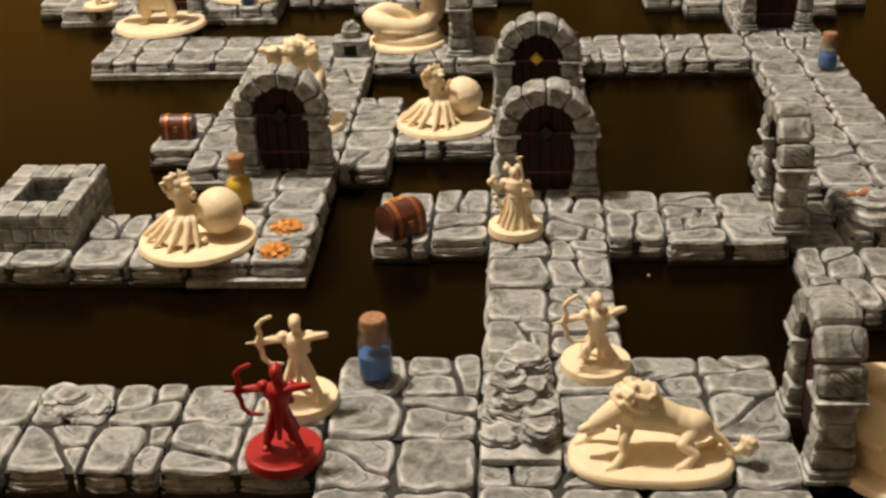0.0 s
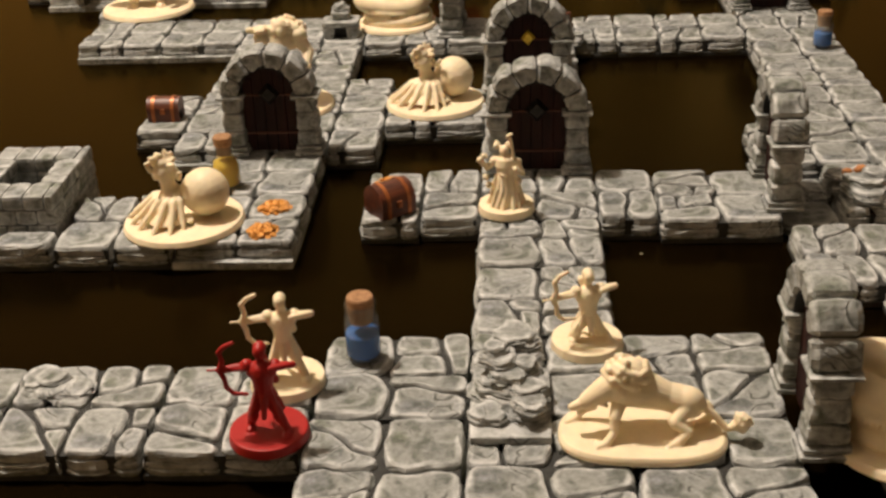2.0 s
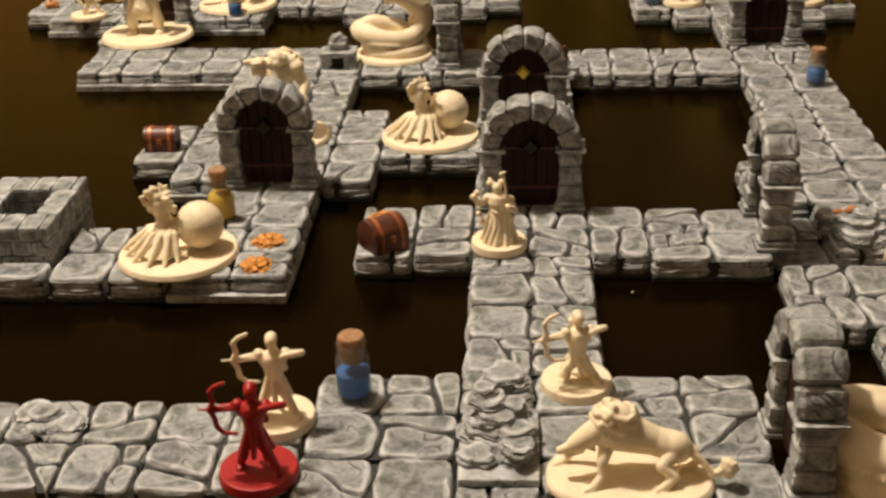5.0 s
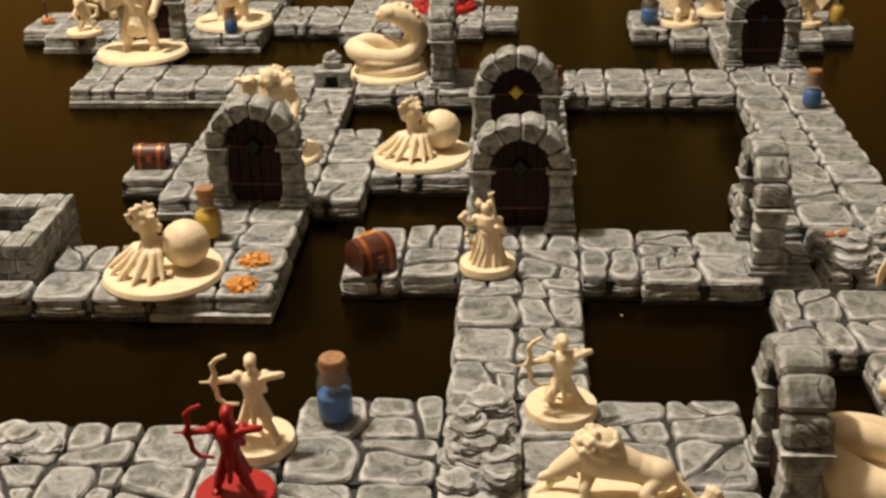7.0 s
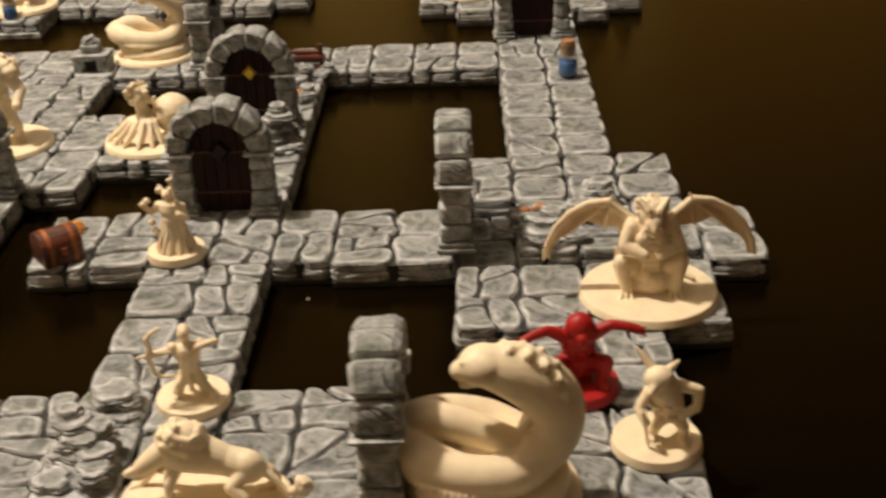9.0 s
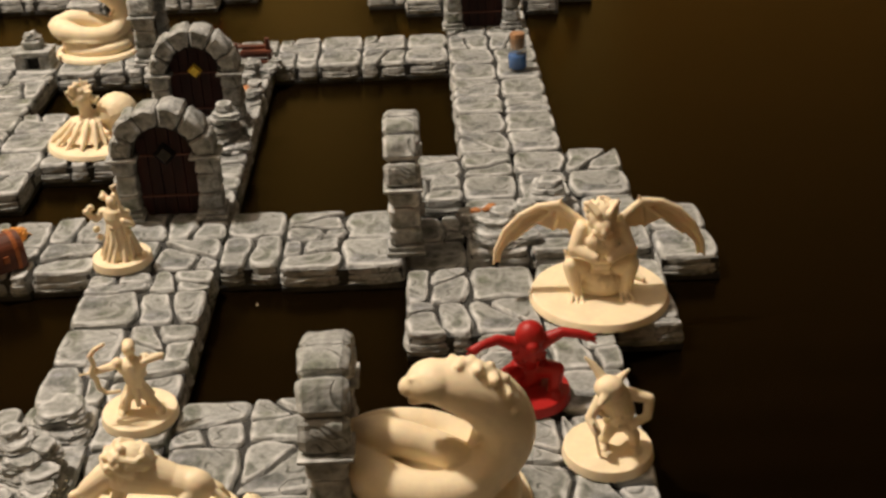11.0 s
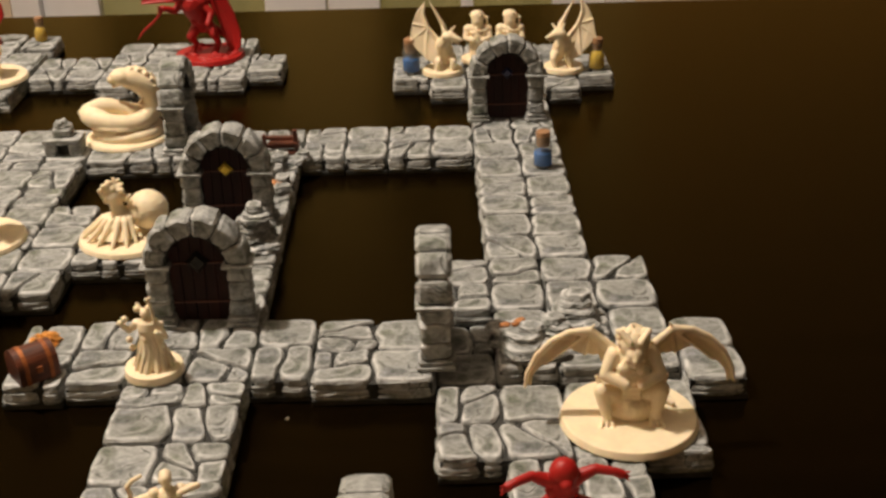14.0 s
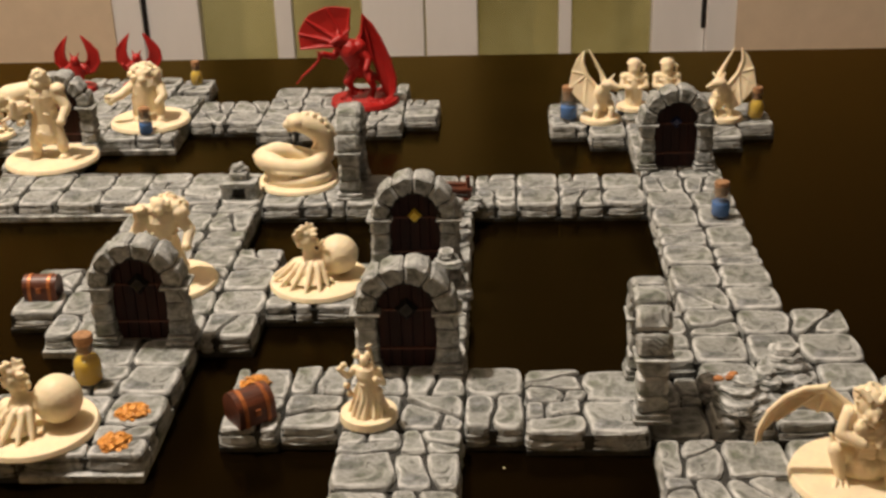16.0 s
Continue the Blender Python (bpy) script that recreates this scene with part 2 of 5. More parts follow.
def inset(poly, d):
    """A convex outline moved inwards by d."""
    out, n = [], len(poly)
    turn = 1 if sum(p[0] * q[1] - q[0] * p[1] for p, q in zip(poly, poly[1:] + poly[:1])) > 0 else -1
    for i in range(n):
        p0, p1, p2 = Vector(poly[i - 1]), Vector(poly[i]), Vector(poly[(i + 1) % n])
        e1, e2 = (p1 - p0), (p2 - p1)
        if e1.length < 1e-4 or e2.length < 1e-4:
            continue
        e1.normalize(), e2.normalize()
        n1, n2 = Vector((-e1.y, e1.x)) * turn, Vector((-e2.y, e2.x)) * turn
        m = n1 + n2
        if m.length < 0.3:
            continue
        m.normalize()
        q = p1 + m * min(d / max(m.dot(n1), 0.35), 2.2 * d)
        out.append((q.x, q.y))
    return out


def rounded(poly, rounds=2, k=0.13):
    for _ in range(rounds):
        out = []
        for p, q in zip(poly, poly[1:] + poly[:1]):
            out.append((p[0] + k * (q[0] - p[0]), p[1] + k * (q[1] - p[1])))
            out.append((q[0] - k * (q[0] - p[0]), q[1] - k * (q[1] - p[1])))
        poly, k = out, 0.25
    return poly


def stone_mesh(poly, z0, z1, joint=0.026, rough=0.024, room=None):
    """A rounded slab with layered sides and a worn upper rim."""
    outline = rounded(inset(poly, joint))
    if len(outline) < 8:
        return None
    dense = []
    for p, q in zip(outline, outline[1:] + outline[:1]):
        n = max(1, round((Vector(q) - Vector(p)).length / 0.17))
        dense += [(p[0] + (q[0] - p[0]) * i / n, p[1] + (q[1] - p[1]) * i / n) for i in range(n)]
    if room:
        # joints wander, the tile's own edges stay nearly straight
        out = []
        for p in dense:
            d = min(p[0], room[0] - p[0], p[1], room[1] - p[1])
            k = 0.11 * min(1.0, max(0.0, d) / 0.3)
            w = Vector((p[0] * 1.9 + room[2], p[1] * 1.9, 0.0))
            out.append((p[0] + k * noise.noise(w), p[1] + k * noise.noise(w + Vector((31.7, 5.1, 9.0)))))
        dense = out
    outline = dense
    c = Vector((sum(p[0] for p in outline) / len(outline), sum(p[1] for p in outline) / len(outline)))
    h = z1 - z0
    seed = rng.random() * 50
    j1, j2 = rng.uniform(-0.09, 0.09), rng.uniform(-0.09, 0.09)
    lip = min(0.045, 0.16 * h)
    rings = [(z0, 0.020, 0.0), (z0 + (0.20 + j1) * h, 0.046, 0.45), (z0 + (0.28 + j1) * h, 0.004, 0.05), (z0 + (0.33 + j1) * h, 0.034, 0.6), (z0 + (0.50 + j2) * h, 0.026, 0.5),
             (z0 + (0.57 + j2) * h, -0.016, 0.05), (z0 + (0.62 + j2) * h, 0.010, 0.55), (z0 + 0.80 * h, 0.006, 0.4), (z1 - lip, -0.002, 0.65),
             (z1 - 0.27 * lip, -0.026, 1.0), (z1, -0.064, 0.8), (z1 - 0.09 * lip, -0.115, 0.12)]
    bm = bmesh.new()
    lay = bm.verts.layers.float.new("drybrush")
    loops = []
    for k, (z, push, dry) in enumerate(rings):
        loop = []
        for p in outline:
            v = Vector(p) - c
            n1 = noise.noise(Vector((p[0] * 3.1 + seed, p[1] * 3.1, z * 7)))
            n2 = noise.noise(Vector((p[0] * 9.0 + seed, p[1] * 9.0, k * 1.7)))
            L = max(v.length, 1e-4)
            w = max(L + push * min(1.0, L / 0.25) + rough * (n1 + 0.7 * n2), 0.3 * L)
            q = c + v * (w / L)
            dz = 0.022 * noise.noise(Vector((p[0] * 2.3, p[1] * 2.3, seed))) if k >= 8 else (0.035 * noise.noise(Vector((p[0] * 4.0, p[1] * 4.0, seed + 0.6 * k))) if k else 0.0)
            vert = bm.verts.new((q.x, q.y, z + dz))
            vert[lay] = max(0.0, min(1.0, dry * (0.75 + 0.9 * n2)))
            loop.append(vert)
        loops.append(loop)
    n = len(outline)
    for a, b in zip(loops, loops[1:]):
        for i in range(n):
            bm.faces.new((a[i], a[(i + 1) % n], b[(i + 1) % n], b[i]))
    mid = bm.verts.new((c.x, c.y, z1 - 0.012 + 0.012 * noise.noise(Vector((seed, 1, 2)))))
    for i in range(n):
        bm.faces.new((loops[-1][i], loops[-1][(i + 1) % n], mid))
    bmesh.ops.recalc_face_normals(bm, faces=bm.faces)
    return bm


def slender(poly):
    """True for an outline too narrow to be a flagstone."""
    round_ = sum((Vector(p) - Vector(q)).length for p, q in zip(poly, poly[1:] + poly[:1]))
    return area(poly) < 0.041 * round_ * round_ or area(poly) < 0.11


def split_square(poly, depth=0):
    """Breaks a square of floor into one to four flagstones."""
    roll = rng.random()
    a = area(poly)
    if depth >= 2 or a < 0.3 or (depth == 0 and roll < 0.42) or (depth == 1 and roll < 0.60):
        return [poly]
    cx, cy = sum(p[0] for p in poly) / len(poly), sum(p[1] for p in poly) / len(poly)
    for _ in range(6):
        p = (cx + rng.uniform(-0.16, 0.16), cy + rng.uniform(-0.16, 0.16))
        if rng.random() < 0.55:
            ang = rng.choice((0.0, math.pi / 2)) + rng.uniform(-0.35, 0.35)
        else:
            ang = rng.uniform(0, math.pi)
        one, two = cut(poly, p, (math.cos(ang), math.sin(ang)))
        if not slender(one) and not slender(two):
            return split_square(one, depth + 1) + split_square(two, depth + 1)
    return [poly]


TILE_LABELS = "grey drybrushed resin dungeon floor tile with cracked flagstones"


def floor_tile(x0, x1, y0, y1, top=TOP, ledge=0.0):
    """One tile of the dungeon: a dark base and the flagstones on it."""
    w, d = x1 - x0, y1 - y0
    t = thing("dungeon_tile", x0, y0, 0, 0, TILE_LABELS, "dungeon tile", "dungeon floor tiles")
    bm = bmesh.new()
    box(bm, 0.05, w - 0.05, 0.05 + ledge, d - 0.05, 0.098, top - 0.085)
    if not ledge:
        box(bm, 0.012, w - 0.012, 0.012, d - 0.012, 0, 0.10, 0.015)
    part("base", bm, BASE, t)
    if ledge:
        part("plate", block_mesh(0.0, w, 0.0, d, 0.0, 0.15, rough=0.012, bevel=0.012, n=8), STONE, t, "smooth grey plate under the stones")
    shift = rng.random() * 60
    xs = [0.0] + [i + rng.uniform(-0.05, 0.05) for i in range(1, math.ceil(w - 0.01))] + [w]
    ys = [ledge] + [i + rng.uniform(-0.05, 0.05) for i in range(1, math.ceil(d - 0.01))] + [d]
    for i in range(len(xs) - 1):
        for j in range(len(ys) - 1):
            cell = [(xs[i], ys[j]), (xs[i + 1], ys[j]), (xs[i + 1], ys[j + 1]), (xs[i], ys[j + 1])]
            for poly in split_square(cell):
                bm = stone_mesh(poly, 0.09, top + rng.uniform(-0.02, 0.025), room=(w, d, shift))
                if bm:
                    part("flagstone", bm, STONE, t)
    return t


def rock_mesh(r, squash=(1, 1, 1), bm=None, at=(0, 0, 0), rough=0.35):
    bm = bm or bmesh.new()
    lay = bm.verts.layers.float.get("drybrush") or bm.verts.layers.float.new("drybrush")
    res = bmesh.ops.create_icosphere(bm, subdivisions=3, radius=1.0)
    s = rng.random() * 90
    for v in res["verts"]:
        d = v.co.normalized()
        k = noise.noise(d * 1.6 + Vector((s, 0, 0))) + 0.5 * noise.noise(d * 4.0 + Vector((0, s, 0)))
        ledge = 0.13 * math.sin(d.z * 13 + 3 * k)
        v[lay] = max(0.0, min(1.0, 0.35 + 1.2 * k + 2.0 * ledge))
        m = r * (1 + rough * k + ledge * 0.7)
        v.co = Vector((d.x * squash[0], d.y * squash[1], d.z * squash[2])) * m + Vector(at)
    return bm


def block_mesh(x0, x1, y0, y1, z0, z1, bm=None, rough=0.02, bevel=0.035, n=5):
    """A hewn block with uneven faces and worn edges."""
    out = bm or bmesh.new()
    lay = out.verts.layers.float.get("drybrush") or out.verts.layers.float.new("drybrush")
    s = rng.random() * 70
    size = Vector((x1 - x0, y1 - y0, z1 - z0))
    mid = Vector(((x0 + x1) / 2, (y0 + y1) / 2, (z0 + z1) / 2))
    grid = {}

    def vert(i, j, k):
        key = (i, j, k)
        if key not in grid:
            u = Vector((i / n - 0.5, j / n - 0.5, k / n - 0.5))
            edge = sum(1 for q in (i, j, k) if q in (0, n))
            p = Vector((u.x * size.x, u.y * size.y, u.z * size.z))
            pull = bevel * (0.0, 0.0, 0.45, 0.75)[edge]
            for a in range(3):
                if abs(u[a]) > 0.49:
                    p[a] -= math.copysign(pull, p[a])
            q = p + mid
            w = noise.noise(q * 5 + Vector((s, 0, 0)))
            p = p + p.normalized() * rough * (w + 0.6 * noise.noise(q * 14))
            v = out.verts.new(p + mid)
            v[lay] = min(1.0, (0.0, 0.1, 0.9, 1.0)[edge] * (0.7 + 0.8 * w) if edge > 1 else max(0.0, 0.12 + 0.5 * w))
            grid[key] = v
        return grid[key]

    for a in range(n):
        for b in range(n):
            for k in (0, n):
                for f in (((a, b, k), (a + 1, b, k), (a + 1, b + 1, k), (a, b + 1, k)),
                          ((a, k, b), (a + 1, k, b), (a + 1, k, b + 1), (a, k, b + 1)),
                          ((k, a, b), (k, a + 1, b), (k, a + 1, b + 1), (k, a, b + 1))):
                    out.faces.new([vert(*q) for q in f])
    if bm is None:
        bmesh.ops.recalc_face_normals(out, faces=out.faces)
    return out


# ---- the room ----
def slab(name, x0, x1, y0, y1, z0, z1, material, label, category):
    bm = box(bmesh.new(), x0, x1, y0, y1, z0, z1)
    return single(name, bm, material, 0, 0, 0, 0, label, category, kind="structure")


slab("floor", -74, 154, -104, 94, -31, -29, FLOOR, "brown wooden floor boards round the table", "floor")
slab("ceiling", -74, 154, -104, 94, 66, 68, CEIL, "unseen ceiling over the room, darkened tan to cut fill light", "ceiling")
slab("wall_west", -74, -70, -100, 89, -29, 66, WALL, "plain beige painted wall of the room", "wall")
# east and south walls are unseen, kept darker than the beige to bounce less
slab("wall_east", 150, 154, -100, 89, -29, 66, UNSEEN_WALL, "unseen room wall, coloured dark brown to cut bounced light", "wall")
slab("wall_south", -74, 154, -104, -100, -29, 66, UNSEEN_WALL, "unseen room wall, coloured dark brown to cut bounced light", "wall")
WX0, WX1, WZ = -30.4, 22.4, 51
slab("wall_north", -74, WX0, 85, 89, -29, 66, WALL, "beige painted wall beside the glazed doors", "wall")
slab("wall_north_right", WX1, 154, 85, 89, -29, 66, WALL, "beige painted wall beside the glazed doors", "wall")
slab("wall_north_lintel", WX0, WX1, 85, 89, WZ, 66, WALL, "beige painted wall over the glazed doors", "wall")
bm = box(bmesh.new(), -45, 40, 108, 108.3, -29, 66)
single("backdrop", bm, GARDEN_GLOW, 0, 0, 0, 0, "blurred olive garden sheet, self-glowing, behind the door panes", "backdrop", kind="structure")


def glazed_door(name, x_hinge, x_meet, m0, m1, g0, g1):
    """One leaf of the glazed pair: stiles, rails, a narrow bar and two columns of panes."""
    d = thing(name, 0, 86, -29, 0, "white painted glazed door leaf with a narrow glazing bar", "door", "glazed doors", "structure")
    lo, hi = min(x_hinge, x_meet), max(x_hinge, x_meet)
    H = WZ + 29
    for a, b in ((lo, g0), (g1, hi)):
        part("stile", box(bmesh.new(), a + 0.06, b, 0, 1.5, 0, H, 0.12), TRIM, d)
    part("rail", box(bmesh.new(), g0, g1, 0.1, 1.4, 0, 7.5, 0.1), TRIM, d)
    part("rail", box(bmesh.new(), g0, g1, 0.1, 1.4, H - 5, H, 0.1), TRIM, d)
    part("glazing_bar", box(bmesh.new(), m0, m1, 0.2, 1.3, 7.5, H - 5, 0.1), TRIM, d)
    for a, b in ((g0, m0), (m1, g1)):
        p = part("pane", box(bmesh.new(), a, b, 0.7, 0.8, 7.5, H - 5), GLASS, d)
        p.visible_shadow = False
    hx = x_hinge
    part("hinge", box(bmesh.new(), hx - 0.35, hx + 0.35, -0.3, 0, 14, 18, 0.08), IRON, d, "dark steel hinge")
    return d


glazed_door("door_1", -28.0, -3.9, -16.7, -15.2, -23.2, -9.2)
glazed_door("door_2", 19.9, -3.8, 7.6, 8.7, 0.7, 15.4)
for a, b in ((WX0, -28.0), (19.95, WX1)):
    single("trim", box(bmesh.new(), a, b, 85.2, 88.6, -29, WZ, 0.1), TRIM, 0, 0, 0, 0, "white painted door frame", "door frame", kind="structure")


def table():
    t = thing("table", 0, 0, 0, 0, "dark brown satin wooden dining table", "table")
    bm = box(bmesh.new(), -44, 50, -34, 23.9, -1.3, 0.0, 0.08)
    part("tabletop", bm, TABLE, t)
    for x in (-40, 46):
        for y in (-30, 19):
            part("leg", box(bmesh.new(), x - 1.5, x + 1.5, y - 1.5, y + 1.5, -29, -1.3, 0.1), TABLE, t)
    return t


table()

# ---- dungeon floor, tile by tile ----
TILES = [
    # front row and the crossing
    (-10, -8, -6.5, -4.5), (-8, -6, -6.5, -4.5), (-6, -4, -6.5, -4.5), (-4, -2, -6.5, -4.5),
    (-2, 0, -5.75, -3.75), (-2, 0, -7.75, -5.75), (0, 2, -5.75, -3.75), (0, 2, -7.75, -5.75), (2, 4, -5.75, -3.75), (2, 4, -7.75, -5.75),
    (-2, 0, -9.75, -7.75),
    (0, 2, -3.75, -1.75), (0, 2, -1.75, -0.1),
    # second row
    (-2, -1, -0.15, 1.85), (-1, 0, -0.08, 1.92), (0, 2, -0.1, 1.9), (2, 3, -0.12, 1.86), (3, 5, -0.26, 1.74),
    # corridor with the two doors
    (0, 2, 1.9, 4), (0, 2, 4, 6), (0, 2, 6, 8), (0, 2, 8, 9.3), (0, 2, 9.3, 11.3),
    # left room
    (-9, -7, -1, -0.4), (-7, -6, -1, 1), (-6, -5, -1, 1), (-5, -3, -1, 1), (-5, -3, 1, 3), (-11, -9, -1, 1),
    (-6, -5, 3, 5), (-5, -3, 3, 5), (-6, -5, 5, 7), (-5, -3, 5, 7), (-6, -3, 7, 9.55), (-7, -6, 4, 6),
    (-3, -2, 3, 5), (-3, -2, 5, 7), (-2, 0, 4.2, 6.2),
    # back row
    (-10, -8, 9.6, 11.65), (-8, -6, 9.6, 11.65), (-6, -4, 9.6, 11.6), (-4, -3, 9.55, 11.55), (-3, -1, 9.4, 11.4), (-1, 0, 9.4, 11.4),
    (2, 3, 9.3, 11.25), (3, 4, 9.3, 11.25), (4, 6, 9.3, 11.25),
    # long corridor
    (6, 8, 4, 6), (6, 8, 6, 8), (6, 8, 8, 10), (6, 8, 10, 12), (6, 8, 12, 14),
    # room with the winged beast
    (5, 7, 2, 4), (7, 9, 2, 4), (7, 9, 0, 2), (6, 7, 0, 2), (5, 7, -2.4, -0.4), (7, 9, -2.4, -0.4), (9, 10, -0.4, 1.6),
    (6, 8, -4.4, -2.4), (6, 8, -6.4, -4.4), (6, 8, -8.4, -6.4), (4.9, 6, -6.4, -4.4), (4.9, 6, -8.4, -6.4),
    # far chamber
    (4, 5, 14.8, 16.8), (5, 6, 14, 16), (5, 6, 16, 18), (6, 8, 14, 16), (6, 8, 16, 18), (8, 9, 13.8, 15.8), (8, 9, 15.8, 17.8), (9, 10, 14.8, 16.8),
    # far left
    (-6.1, -4.1, 15.6, 17.6), (-4.1, -2.1, 14.8, 16.8), (-2.1, -0.1, 15.2, 17.2), (-4.1, -2.1, 16.8, 18.8), (-2.1, -0.1, 17.2, 19.2), (-0.1, 0.9, 15.9, 17.5),
    (-8.3, -6.2, 14.2, 16.2), (-8.3, -6.2, 16.2, 18.2), (-7.2, -6.2, 18.6, 19.8), (-10.3, -8.3, 14.2, 16.2), (-10.3, -8.3, 16.2, 18.2), (-10.3, -8.3, 12.2, 14.2),
    (-9.3, -7.3, 18.2, 20.2), (-11.3, -9.3, 18.2, 20.2), (-12.3, -10.3, 14.2, 16.2), (-13.2, -12.2, 15.0, 17.0),
]
LEDGED = {(-10, 9.6), (-8, 9.6), (-5, -1), (-8.3, 14.2), (-12.3, 14.2), (-6, 3)}
for r in TILES:
    floor_tile(*r, ledge=0.10 if (r[0], r[2]) in LEDGED else 0.0)
floor_tile(5.0, 6.0, 0.0, 1.9, 0.2)


# ---- arches with doors ----
def arch(x, y, rz, label, mark=None):
    """A round stone arch on two piers with a plank door in it."""
    a = thing("door_arch", x, y, TOP, rz, label, "stone arch", "door arches")
    a.scale.z = 1.045
    for s in (-1, 1):
        c = s * 0.70
        part("pier_foot", block_mesh(c - 0.27, c + 0.27, -0.32, 0.32, 0.0, 0.09, rough=0.012), STONE, a)
        part("pier_foot", block_mesh(c - 0.24, c + 0.24, -0.29, 0.29, 0.09, 0.17, rough=0.012), STONE, a)
        for z0, z1 in ((0.17, 0.46), (0.455, 0.80), (0.795, 1.07)):
            bm = block_mesh(c - 0.19, c + 0.19, -0.24, 0.24, z0, z1, rough=0.034, bevel=0.05)
            for v in bm.verts:
                # the shaft widens towards its foot
                k = 1.0 + 0.16 * max(0.0, 0.75 - v.co.z)
                v.co.x, v.co.y = c + (v.co.x - c) * k, v.co.y * k
            part("pier", bm, STONE, a)
        part("capital", block_mesh(c - 0.26, c + 0.26, -0.31, 0.31, 1.065, 1.125, rough=0.006, bevel=0.014), STONE, a)
    # six large rounded stones, two of them at the crown
    cuts = [0.0, 0.155, 0.325, 0.50, 0.675, 0.845, 1.0]
    for i in range(6):
        a0, a1 = math.pi * cuts[i] + 0.008, math.pi * cuts[i + 1] - 0.008
        bm = block_mesh(-0.5, 0.5, -0.5, 0.5, -0.5, 0.5, rough=0.0, bevel=0.15, n=7)
        ri, ro = 0.50 + rng.uniform(0, 0.03), 0.875 + rng.uniform(-0.025, 0.03)
        s = rng.random() * 50
        for v in bm.verts:
            f = v.co.x + 0.5
            g = v.co.z + 0.5
            w = noise.noise(v.co * 2.5 + Vector((s, 0, 0)))
            r = ri + (ro - ri) * f + 0.035 * w + 0.014 * f * math.sin(math.pi * g)
            t = a0 + (a1 - a0) * g
            v.co = Vector((r * math.cos(t), v.co.y * 0.58 * (1 - 0.10 * (1 - f)) + 0.02 * w, 1.12 + r * math.sin(t) * 0.99))
        bmesh.ops.recalc_face_normals(bm, faces=bm.faces)
        part("arch_stone", bm, STONE, a)
    bm = bmesh.new()
    inner = [(math.cos(math.pi * i / 16), math.sin(math.pi * i / 16)) for i in range(17)]
    rings = [[bm.verts.new((q[0] * r, y, 1.12 + q[1] * r)) for q in inner] for r, y in ((0.50, -0.20), (0.82, -0.20), (0.82, 0.20), (0.50, 0.20))]
    for one, two in zip(rings, rings[1:] + rings[:1]):
        for i in range(16):
            bm.faces.new((one[i], one[i + 1], two[i + 1], two[i]))
    bmesh.ops.recalc_face_normals(bm, faces=bm.faces)
    part("arch_core", bm, BASE, a, "dark mortar between the arch stones")
    d = part("door_leaf", box(bmesh.new(), -0.52, 0.52, 0.02, 0.08, 0.0, 1.1), WOOD, a, "dark plank door")
    bm = bmesh.new()
    bmesh.ops.create_cone(bm, cap_ends=True, segments=32, radius1=0.52, radius2=0.52, depth=0.06,
                          matrix=Matrix.Translation((0, 0.05, 1.1)) @ Matrix.Rotation(math.pi / 2, 4, "X"))
    bmesh.ops.bisect_plane(bm, geom=bm.verts[:] + bm.edges[:] + bm.faces[:], plane_co=(0, 0, 1.1), plane_no=(0, 0, 1), clear_inner=True)
    part("door_head", bm, WOOD, a, "dark plank door head")
    for i in range(5):
        u = -0.5 + 0.2 * i
        h = 1.1 + math.sqrt(max(0.0, 0.25 - (u + 0.1) ** 2)) * 0.95
        part("plank", box(bmesh.new(), u + 0.008, u + 0.192, -0.015, 0.02, 0.01, h, 0.01), WOOD, d)
    for z in (0.34, 1.06):
        part("iron_band", box(bmesh.new(), -0.5, 0.5, -0.040, -0.012, z, z + 0.035, 0.01), RUST, d, "brown cross band")
    bm = bmesh.new()
    if mark is None:
        bmesh.ops.create_cone(bm, cap_ends=True, segments=4, radius1=0.21, radius2=0.13, depth=0.08,
                              matrix=Matrix.Translation((0, -0.07, 1.1)) @ Matrix.Rotation(math.pi / 2, 4, "X"))
        part("door_boss", bm, IRON, d, "dark iron boss")
    else:
        bmesh.ops.create_cone(bm, cap_ends=True, segments=4, radius1=0.15, radius2=0.10, depth=0.07,
                              matrix=Matrix.Translation((0, -0.07, 1.12)) @ Matrix.Rotation(math.pi / 2, 4, "X"))
        part("door_gem", bm, mark, d, "painted diamond-shaped gem")
    return a


A_LABEL = "grey stone arch holding a dark plank door"
arch(1.0, 1.88, 0, A_LABEL)
arch(0.89, 5.95, 0, "grey stone arch with door bearing a yellow diamond", YELLOW)
arch(-3.95, 2.95, 0, A_LABEL)
arch(6.88, 11.62, 0, "grey stone arch with door bearing a blue gem", BLUEPAINT)
arch(5.02, 0.91, 90, A_LABEL)
arch(4.2, -5.75, 90, A_LABEL)
arch(-0.9, 10.55, 90, A_LABEL)
arch(-8.95, 13.7, 0, "grey stone arch with door bearing a red gem", RED)


